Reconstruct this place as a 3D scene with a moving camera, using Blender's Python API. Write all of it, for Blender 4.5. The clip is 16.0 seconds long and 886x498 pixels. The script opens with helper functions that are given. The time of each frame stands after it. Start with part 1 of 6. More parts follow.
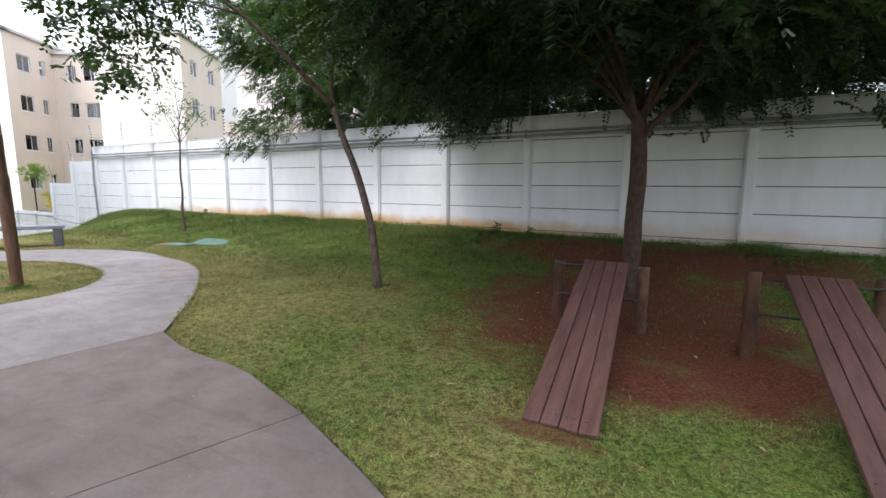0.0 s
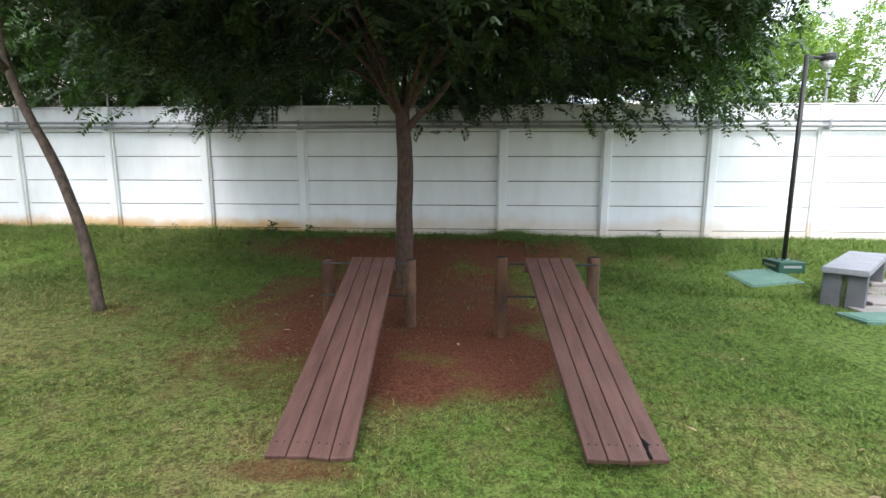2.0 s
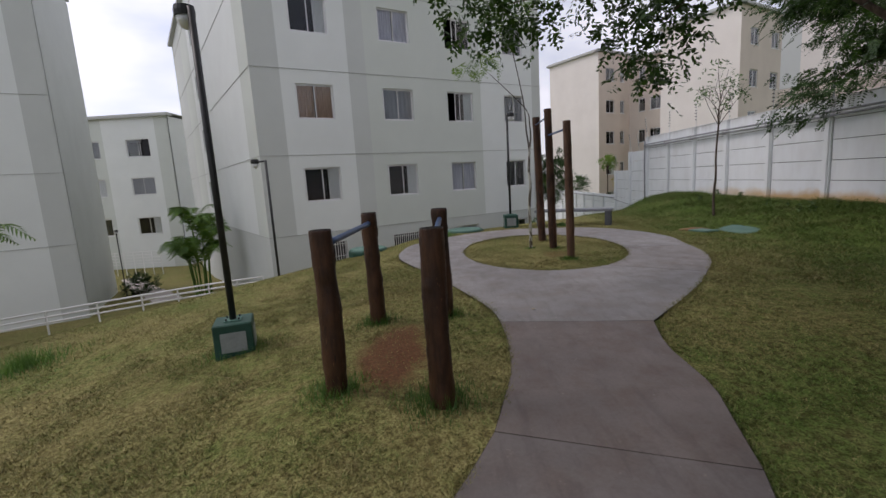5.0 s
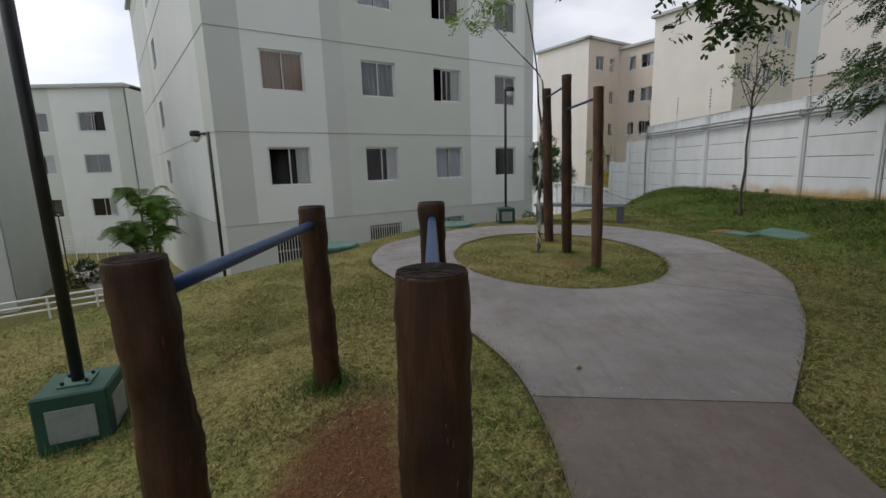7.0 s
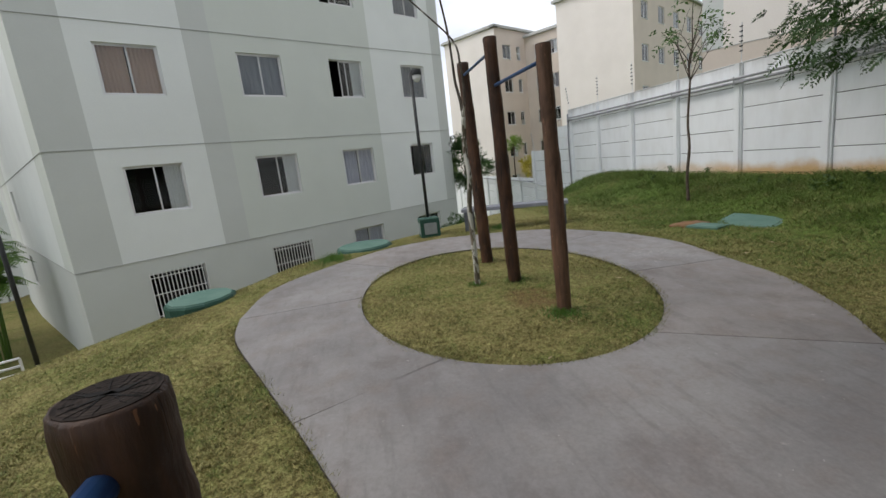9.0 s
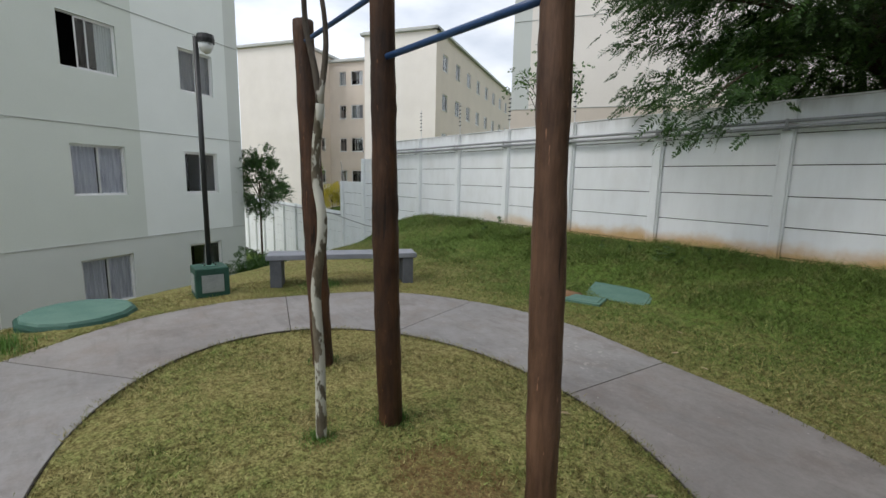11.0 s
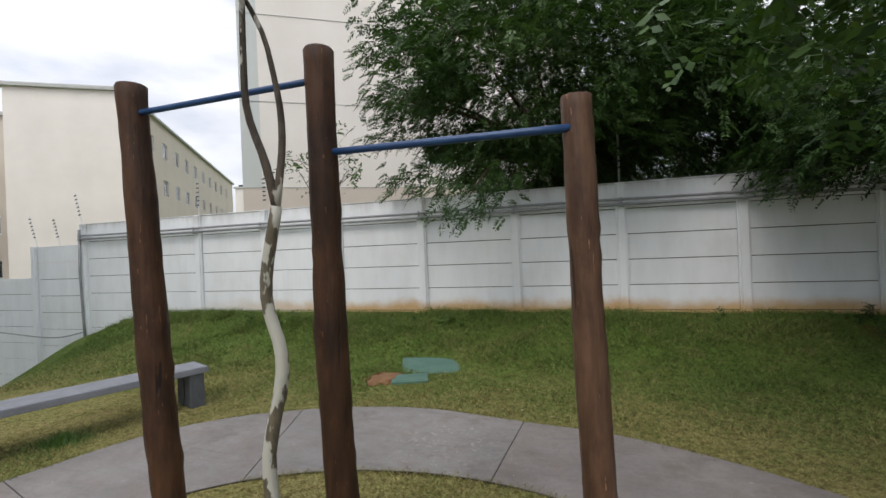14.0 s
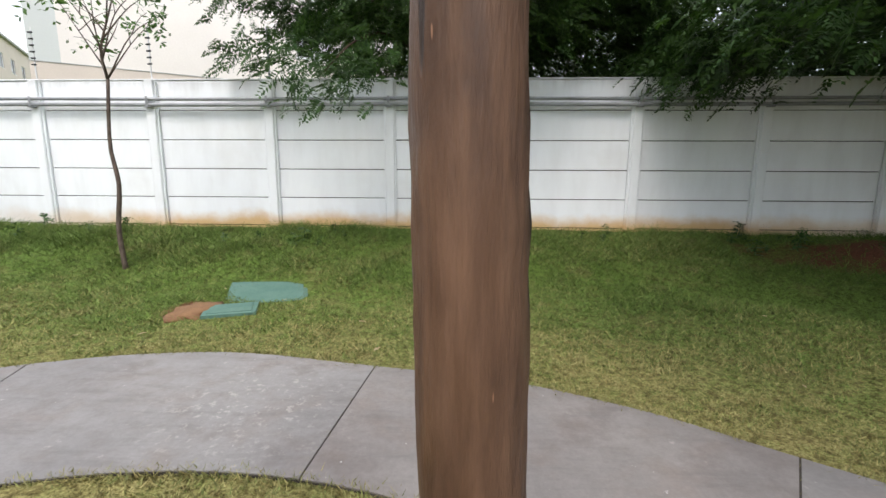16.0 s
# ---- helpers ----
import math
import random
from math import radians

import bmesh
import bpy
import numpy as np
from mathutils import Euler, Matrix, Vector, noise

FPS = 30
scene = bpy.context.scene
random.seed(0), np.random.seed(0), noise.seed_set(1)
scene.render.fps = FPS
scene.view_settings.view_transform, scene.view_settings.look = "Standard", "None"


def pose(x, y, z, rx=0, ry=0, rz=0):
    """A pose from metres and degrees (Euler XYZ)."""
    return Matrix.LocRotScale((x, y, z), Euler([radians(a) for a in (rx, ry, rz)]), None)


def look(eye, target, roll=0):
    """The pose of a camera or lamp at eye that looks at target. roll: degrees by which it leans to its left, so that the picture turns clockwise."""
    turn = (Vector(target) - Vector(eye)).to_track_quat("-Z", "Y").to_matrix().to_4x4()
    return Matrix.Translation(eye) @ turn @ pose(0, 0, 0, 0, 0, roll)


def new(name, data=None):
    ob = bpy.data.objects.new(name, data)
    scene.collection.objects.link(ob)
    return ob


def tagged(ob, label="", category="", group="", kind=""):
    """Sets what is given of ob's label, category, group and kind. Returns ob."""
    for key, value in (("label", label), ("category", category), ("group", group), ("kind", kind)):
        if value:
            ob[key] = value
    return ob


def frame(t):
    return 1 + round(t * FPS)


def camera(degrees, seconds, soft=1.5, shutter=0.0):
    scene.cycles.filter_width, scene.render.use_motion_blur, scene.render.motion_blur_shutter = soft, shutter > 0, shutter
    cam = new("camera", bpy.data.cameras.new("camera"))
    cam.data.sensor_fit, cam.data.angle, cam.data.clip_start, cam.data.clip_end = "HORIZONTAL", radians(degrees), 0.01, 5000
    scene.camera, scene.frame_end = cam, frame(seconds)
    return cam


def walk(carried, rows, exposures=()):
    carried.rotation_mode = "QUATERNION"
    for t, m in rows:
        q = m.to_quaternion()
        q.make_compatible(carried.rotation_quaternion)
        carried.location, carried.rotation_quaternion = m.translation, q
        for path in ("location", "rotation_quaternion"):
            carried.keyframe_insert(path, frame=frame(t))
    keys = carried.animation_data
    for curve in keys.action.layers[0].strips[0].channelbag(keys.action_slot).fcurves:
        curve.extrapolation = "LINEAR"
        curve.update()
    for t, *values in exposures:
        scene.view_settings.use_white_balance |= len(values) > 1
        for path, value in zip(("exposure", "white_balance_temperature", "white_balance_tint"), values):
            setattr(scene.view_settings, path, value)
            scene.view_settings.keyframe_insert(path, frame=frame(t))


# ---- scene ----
cam = camera(89.6, 16.0)
PATH = [
    (0, (3.043, 0.087, 1.379), (2.104, 1.831, 1.103), 0.4),
    (0.5, (3.044, 0.153, 1.345), (2.532, 2.068, 1.076), 0.7),
    (1, (3.113, 0.201, 1.347), (2.937, 2.174, 1.073), 0.9),
    (1.5, (3.218, 0.377, 1.336), (3.161, 2.356, 1.055), 0.2),
    (2, (3.281, 0.572, 1.342), (3.182, 2.549, 1.058), 0.2),
    (2.5, (3.158, 0.728, 1.339), (2.821, 2.677, 1.047), 0.3),
    (3, (2.968, 0.838, 1.357), (2.218, 2.668, 1.058), -0.5),
    (3.5, (3.074, 0.913, 1.472), (1.715, 2.346, 1.153), -2.5),
    (4, (2.966, 0.762, 1.529), (1.194, 1.635, 1.214), -1.4),
    (4.5, (3.022, 0.615, 1.503), (1.079, 0.977, 1.198), -2.2),
    (5, (3.125, 0.485, 1.52), (1.149, 0.43, 1.213), -3.5),
    (5.2, (3.044, 0.463, 1.506), (1.072, 0.353, 1.19), -4.2),
    (7.5, (0.537, 0.334, 1.432), (-1.425, 0.419, 1.054), -2.2),
    (8, (-0.028, 0.534, 1.449), (-1.987, 0.687, 1.079), -4.7),
    (10.3, (-2.702, 1.003, 1.59), (-4.522, 1.746, 1.223), -1.1),
    (10.5, (-3.054, 1.078, 1.538), (-4.839, 1.912, 1.195), 0.1),
    (11, (-3.616, 1.094, 1.569), (-5.184, 2.297, 1.262), 1.2),
    (11.5, (-4.093, 1.185, 1.587), (-5.384, 2.701, 1.394), 1.6),
    (12, (-4.418, 1.166, 1.604), (-5.387, 2.914, 1.529), 0.9),
    (12.5, (-4.588, 1.027, 1.732), (-5.267, 2.908, 1.717), -1.7),
    (13, (-4.637, 0.82, 1.784), (-5.231, 2.73, 1.815), -2.0),
    (13.5, (-4.754, 0.629, 1.804), (-5.335, 2.542, 1.864), -2.2),
    (14, (-4.815, 0.498, 1.752), (-5.391, 2.413, 1.754), -2.4),
    (14.5, (-4.79, 0.548, 1.619), (-5.364, 2.452, 1.415), -2.6),
    (15, (-4.741, 0.903, 1.476), (-5.259, 2.816, 1.211), -2.2),
    (15.5, (-4.785, 1.395, 1.418), (-5.084, 3.349, 1.106), -0.8),
    (16, (-4.788, 1.995, 1.359), (-4.873, 3.966, 1.025), 0.3),
]
EXPOSURES = [(0.0, 1.1, 6500, 20), (0.5, 1.42, 6500, 16), (1.5, 1.57, 6500, 13), (2.5, 1.7, 6450, 14), (3.0, 1.68, 6450, 19), (3.5, 1.32, 6350, 22), (4.0, 1.05, 6350, 25), (4.5, 0.35, 6500, 23), (5.2, -0.42, 6700, 20), (7.5, -0.37, 6750, 14), (8.2, -0.13, 6800, 14), (10.5, 0.1, 6650, 11), (11.5, 0.07, 6650, 11), (12.5, 0.0, 6800, 12), (13.5, 0.0, 6850, 13), (14.0, 0.13, 6800, 14), (14.5, 0.42, 6750, 13), (15.0, 0.7, 6700, 13), (16.0, 0.95, 6750, 14)]
walk(cam, [(t, look(eye, target, roll)) for t, eye, target, roll in PATH], EXPOSURES)

# ---- world and light ----
world = bpy.data.worlds.new("sky")
scene.world = world
world.use_nodes = True
wn, wl = world.node_tree.nodes, world.node_tree.links
wn.clear()
w_out = wn.new("ShaderNodeOutputWorld")
w_bg = wn.new("ShaderNodeBackground")
w_sky = wn.new("ShaderNodeTexSky")
w_sky.sky_type, w_sky.sun_disc = "NISHITA", False
w_sky.sun_elevation, w_sky.sun_rotation = radians(52), radians(193)
w_co = wn.new("ShaderNodeTexCoord")
w_map = wn.new("ShaderNodeMapping")
w_map.inputs["Scale"].default_value = (1.6, 1.6, 4.0)
w_noise = wn.new("ShaderNodeTexNoise")
w_noise.inputs["Scale"].default_value, w_noise.inputs["Detail"].default_value = 1.7, 7
w_ramp = wn.new("ShaderNodeValToRGB")
w_ramp.color_ramp.elements[0].position, w_ramp.color_ramp.elements[1].position = 0.36, 0.6
w_ramp.color_ramp.elements[0].color, w_ramp.color_ramp.elements[1].color = (0.45, 0.45, 0.45, 1), (0.97, 0.97, 0.97, 1)
w_mix = wn.new("ShaderNodeMixRGB")
w_mix.inputs[2].default_value = (9.0, 9.6, 10.4, 1)
wl.new(w_co.outputs["Generated"], w_map.inputs["Vector"])
wl.new(w_map.outputs[0], w_noise.inputs["Vector"])
wl.new(w_noise.outputs["Fac"], w_ramp.inputs[0])
wl.new(w_ramp.outputs[0], w_mix.inputs[0])
wl.new(w_sky.outputs[0], w_mix.inputs[1])
# the overcast is brighter towards the sun than away from it
w_dot = wn.new("ShaderNodeVectorMath")
w_dot.operation = "DOT_PRODUCT"
w_dot.inputs[1].default_value = (-0.14, -0.6, 0.79)
w_glow = wn.new("ShaderNodeMapRange")
w_glow.inputs["From Min"].default_value, w_glow.inputs["From Max"].default_value = -0.6, 1.0
w_glow.inputs["To Min"].default_value, w_glow.inputs["To Max"].default_value = 0.64, 1.38
w_scale = wn.new("ShaderNodeVectorMath")
w_scale.operation = "SCALE"
wl.new(w_co.outputs["Generated"], w_dot.inputs[0])
wl.new(w_dot.outputs["Value"], w_glow.inputs["Value"])
wl.new(w_mix.outputs[0], w_scale.inputs[0])
wl.new(w_glow.outputs[0], w_scale.inputs["Scale"])
wl.new(w_scale.outputs[0], w_bg.inputs[0])
w_bg.inputs[1].default_value = 0.125
wl.new(w_bg.outputs[0], w_out.inputs[0])
sun_data = bpy.data.lights.new("sun", "SUN")
sun_data.energy, sun_data.angle, sun_data.color = 1.15, radians(24), (1.0, 0.97, 0.93)
sun = new("sun", sun_data)
sun.matrix_world = look((0, 0, 44), (8.0, 34.0, 0))


# ---- materials ----
def nodes_of(name):
    m = bpy.data.materials.new(name)
    m.use_nodes = True
    n, l = m.node_tree.nodes, m.node_tree.links
    return m, n, l, n["Principled BSDF"]


def noise_node(n, l, vec, scale, detail=4, rough=0.6):
    t = n.new("ShaderNodeTexNoise")
    t.inputs["Scale"].default_value, t.inputs["Detail"].default_value, t.inputs["Roughness"].default_value = scale, detail, rough
    l.new(vec, t.inputs["Vector"])
    return t.outputs["Fac"]


def ramp_node(n, l, fac, a, b, lo=0.0, hi=1.0):
    r = n.new("ShaderNodeMapRange")
    r.inputs["From Min"].default_value, r.inputs["From Max"].default_value = a, b
    r.inputs["To Min"].default_value, r.inputs["To Max"].default_value = lo, hi
    r.interpolation_type = "SMOOTHSTEP"
    l.new(fac, r.inputs["Value"])
    return r.outputs["Result"]


def mix_node(n, l, fac, a, b, kind="MIX"):
    x = n.new("ShaderNodeMixRGB")
    x.blend_type = kind
    for i, v in ((0, fac), (1, a), (2, b)):
        if isinstance(v, (int, float)):
            x.inputs[i].default_value = v
        elif isinstance(v, tuple):
            x.inputs[i].default_value = (*v, 1)
        else:
            l.new(v, x.inputs[i])
    return x.outputs[0]


def math_node(n, l, op, a, b=0.0):
    x = n.new("ShaderNodeMath")
    x.operation = op
    for i, v in ((0, a), (1, b)):
        if isinstance(v, (int, float)):
            x.inputs[i].default_value = v
        else:
            l.new(v, x.inputs[i])
    return x.outputs[0]


def place_of(n):
    return n.new("ShaderNodeNewGeometry").outputs["Position"]


def bump_node(n, l, height, strength, distance, bsdf):
    b = n.new("ShaderNodeBump")
    b.inputs["Strength"].default_value, b.inputs["Distance"].default_value = strength, distance
    l.new(height, b.inputs["Height"])
    l.new(b.outputs[0], bsdf.inputs["Normal"])


def surface(name, a, b, rough=0.7, coarse=1.2, fine=40.0, metal=0.0, relief=0.15, depth=0.004, stretch=(1, 1, 1), spec=0.4, vary=0.0, ends=(0.3, 0.7)):
    """Two colours mixed by coarse and fine noise, with bump."""
    m, n, l, p = nodes_of(name)
    mp = n.new("ShaderNodeMapping")
    mp.inputs["Scale"].default_value = stretch
    l.new(n.new("ShaderNodeTexCoord").outputs["Object"], mp.inputs["Vector"])
    vec = mp.outputs[0]
    big, small = noise_node(n, l, vec, coarse, 5), noise_node(n, l, vec, fine, 3)
    f = ramp_node(n, l, math_node(n, l, "ADD", math_node(n, l, "MULTIPLY", big, 0.65), math_node(n, l, "MULTIPLY", small, 0.35)), *ends)
    c = mix_node(n, l, f, a, b)
    if vary:
        r = n.new("ShaderNodeObjectInfo").outputs["Random"]
        c = mix_node(n, l, 1.0, c, mix_node(n, l, r, (1 - vary,) * 3, (1 + vary * 0.4,) * 3), "MULTIPLY")
    l.new(c, p.inputs["Base Color"])
    p.inputs["Roughness"].default_value, p.inputs["Metallic"].default_value = rough, metal
    p.inputs["Specular IOR Level"].default_value = spec
    bump_node(n, l, small, relief, depth, p)
    return m


def lawn_colour(n, l, pos, blade=None):
    """Lush green towards the trees and the wall, dry straw towards the path, in patches."""
    patch = noise_node(n, l, pos, 0.55, 5)
    small = noise_node(n, l, pos, 7.0, 6)
    xyz = n.new("ShaderNodeSeparateXYZ")
    l.new(pos, xyz.inputs[0])
    east = math_node(n, l, "MULTIPLY", ramp_node(n, l, xyz.outputs["X"], -3.0, 1.5), ramp_node(n, l, xyz.outputs["Y"], 0.6, 2.6))
    corner = math_node(n, l, "MULTIPLY", ramp_node(n, l, xyz.outputs["X"], 4.2, 5.6), ramp_node(n, l, xyz.outputs["Y"], 2.4, 4.2))
    lush = math_node(n, l, "ADD", ramp_node(n, l, xyz.outputs["Y"], 4.0, 8.0, -0.09, 0.18), math_node(n, l, "MULTIPLY", east, 0.18))
    lush = math_node(n, l, "ADD", lush, math_node(n, l, "MULTIPLY", corner, 0.16))
    f = math_node(n, l, "ADD", math_node(n, l, "ADD", math_node(n, l, "MULTIPLY", patch, 0.6), math_node(n, l, "MULTIPLY", small, 0.45)), lush)
    if blade is not None:
        f = math_node(n, l, "ADD", f, math_node(n, l, "MULTIPLY", math_node(n, l, "ADD", blade, -0.5), 0.3))
    f = ramp_node(n, l, f, 0.32, 0.74)
    c = mix_node(n, l, f, (0.288, 0.258, 0.12), (0.112, 0.18, 0.043))
    # cushions of growth; noise paints darker shade into the hollows between them
    hollow_shade = ramp_node(n, l, noise_node(n, l, pos, 17.0, 6, 0.65), 0.36, 0.56)
    c = mix_node(n, l, 1.0, c, mix_node(n, l, hollow_shade, (0.6, 0.56, 0.5), (1.1, 1.1, 1.08)), "MULTIPLY")
    worn = ramp_node(n, l, noise_node(n, l, pos, 1.7, 5), 0.56, 0.72)
    return mix_node(n, l, math_node(n, l, "MULTIPLY", worn, 0.35), c, (0.24, 0.185, 0.1))


SPOTS = [(2.5, 5.9, 2.1, 2.4, 1.0), (3.6, 4.4, 0.75, 0.9, 1.0), (2.7, 3.9, 0.7, 0.6, 1.0), (2.6, 8.3, 3.2, 0.9, 1.0), (-0.75, -0.12, 0.85, 0.36, 0.85), (-5.30, 2.45, 0.42, 0.3, 0.45), (-7.55, 6.2, 0.22, 0.3, 0.9), (2.4, 2.7, 0.4, 0.12, 0.7), (-0.6, 5.2, 0.3, 0.25, 0.6)]


def make_ground():
    m, n, l, p = nodes_of("lawn_soil")
    pos = place_of(n)
    small = noise_node(n, l, pos, 14.0, 5)
    fine = noise_node(n, l, pos, 90.0, 3)
    base = lawn_colour(n, l, pos)
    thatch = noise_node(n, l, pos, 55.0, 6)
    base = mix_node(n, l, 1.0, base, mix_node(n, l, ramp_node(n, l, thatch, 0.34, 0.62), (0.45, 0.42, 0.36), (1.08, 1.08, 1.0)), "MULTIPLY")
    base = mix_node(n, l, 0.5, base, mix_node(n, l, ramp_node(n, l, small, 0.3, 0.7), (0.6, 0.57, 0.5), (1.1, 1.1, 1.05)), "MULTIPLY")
    wob = noise_node(n, l, pos, 2.3, 5)
    bare = None
    for x, y, rx, ry, amount in SPOTS:
        v = n.new("ShaderNodeMapping")
        v.inputs["Location"].default_value = (-x / rx, -y / ry, 0)
        v.inputs["Scale"].default_value = (1 / rx, 1 / ry, 0)
        l.new(pos, v.inputs["Vector"])
        d = n.new("ShaderNodeVectorMath")
        d.operation = "LENGTH"
        l.new(v.outputs[0], d.inputs[0])
        q = math_node(n, l, "ADD", d.outputs["Value"], math_node(n, l, "MULTIPLY", math_node(n, l, "ADD", wob, -0.5), 1.3))
        q = ramp_node(n, l, q, 0.55, 1.3, amount, 0.0)
        bare = q if bare is None else math_node(n, l, "MAXIMUM", bare, q)
    crumb = noise_node(n, l, pos, 45.0, 6)
    soil = mix_node(n, l, ramp_node(n, l, crumb, 0.35, 0.7), (0.075, 0.027, 0.016), (0.17, 0.066, 0.037))
    soil = mix_node(n, l, ramp_node(n, l, noise_node(n, l, pos, 60.0, 2), 0.68, 0.74), soil, (0.26, 0.19, 0.12))
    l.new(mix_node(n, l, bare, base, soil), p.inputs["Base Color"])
    p.inputs["Roughness"].default_value, p.inputs["Specular IOR Level"].default_value = 0.95, 0.1
    bump_node(n, l, math_node(n, l, "ADD", small, math_node(n, l, "MULTIPLY", fine, 0.5)), 0.7, 0.03, p)
    return m


def make_blades():
    m, n, l, p = nodes_of("grass_blades")
    geo = n.new("ShaderNodeNewGeometry")
    rand = geo.outputs["Random Per Island"]
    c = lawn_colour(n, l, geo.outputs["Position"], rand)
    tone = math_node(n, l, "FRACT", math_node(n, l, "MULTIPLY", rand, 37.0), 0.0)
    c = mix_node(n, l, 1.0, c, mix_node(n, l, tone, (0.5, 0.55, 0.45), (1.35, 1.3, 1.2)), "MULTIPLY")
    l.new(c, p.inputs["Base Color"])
    p.inputs["Roughness"].default_value, p.inputs["Specular IOR Level"].default_value = 0.7, 0.2
    return m


def make_leaves(name, a, b, rough=0.5):
    m, n, l, p = nodes_of(name)
    geo = n.new("ShaderNodeNewGeometry")
    c = mix_node(n, l, geo.outputs["Random Per Island"], a, b)
    big = noise_node(n, l, geo.outputs["Position"], 0.9, 3)
    c = mix_node(n, l, 1.0, c, mix_node(n, l, ramp_node(n, l, big, 0.3, 0.7), (0.7, 0.75, 0.7), (1.25, 1.2, 1.1)), "MULTIPLY")
    l.new(c, p.inputs["Base Color"])
    p.inputs["Roughness"].default_value, p.inputs["Specular IOR Level"].default_value = rough, 0.35
    t = n.new("ShaderNodeBsdfTranslucent")
    l.new(mix_node(n, l, 1.0, c, (1.3, 1.5, 0.6), "MULTIPLY"), t.inputs[0])
    s = n.new("ShaderNodeMixShader")
    s.inputs[0].default_value = 0.2
    out = n["Material Output"]
    l.new(p.outputs[0], s.inputs[1])
    l.new(t.outputs[0], s.inputs[2])
    l.new(s.outputs[0], out.inputs[0])
    return m


def make_wall_paint():
    """White paint on precast concrete: grey streaks, rusty soil splash along the foot."""
    m, n, l, p = nodes_of("wall_paint")
    pos = place_of(n)
    xyz = n.new("ShaderNodeSeparateXYZ")
    l.new(pos, xyz.inputs[0])
    mp = n.new("ShaderNodeMapping")
    mp.inputs["Scale"].default_value = (1.6, 1.6, 0.35)
    l.new(pos, mp.inputs["Vector"])
    streak = noise_node(n, l, mp.outputs[0], 2.2, 6)
    fine = noise_node(n, l, pos, 60, 3)
    mid = noise_node(n, l, pos, 1.4, 5)
    c = mix_node(n, l, ramp_node(n, l, streak, 0.35, 0.75), (0.81, 0.835, 0.85), (0.745, 0.765, 0.775))
    c = mix_node(n, l, math_node(n, l, "MULTIPLY", ramp_node(n, l, mid, 0.5, 0.75), 0.3), c, (0.66, 0.66, 0.64))
    foot = math_node(n, l, "ADD", xyz.outputs["Z"], math_node(n, l, "MULTIPLY", math_node(n, l, "ADD", mid, -0.5), -0.45))
    foot = ramp_node(n, l, foot, 0.48, 0.76, 1.0, 0.0)
    foot = math_node(n, l, "MULTIPLY", foot, ramp_node(n, l, xyz.outputs["X"], -1.0, 3.5, 1.0, 0.4))
    foot = math_node(n, l, "MULTIPLY", foot, ramp_node(n, l, xyz.outputs["X"], -15.0, -9.0, 0.0, 0.92))
    c = mix_node(n, l, foot, c, (0.56, 0.35, 0.14))
    top = ramp_node(n, l, math_node(n, l, "ADD", xyz.outputs["Z"], math_node(n, l, "MULTIPLY", streak, 0.5)), 2.9, 3.25)
    c = mix_node(n, l, math_node(n, l, "MULTIPLY", top, 0.5), c, (0.36, 0.35, 0.33))
    l.new(c, p.inputs["Base Color"])
    p.inputs["Roughness"].default_value = 0.75
    p.inputs["Specular IOR Level"].default_value = 0.25
    bump_node(n, l, math_node(n, l, "ADD", fine, streak), 0.15, 0.006, p)
    return m


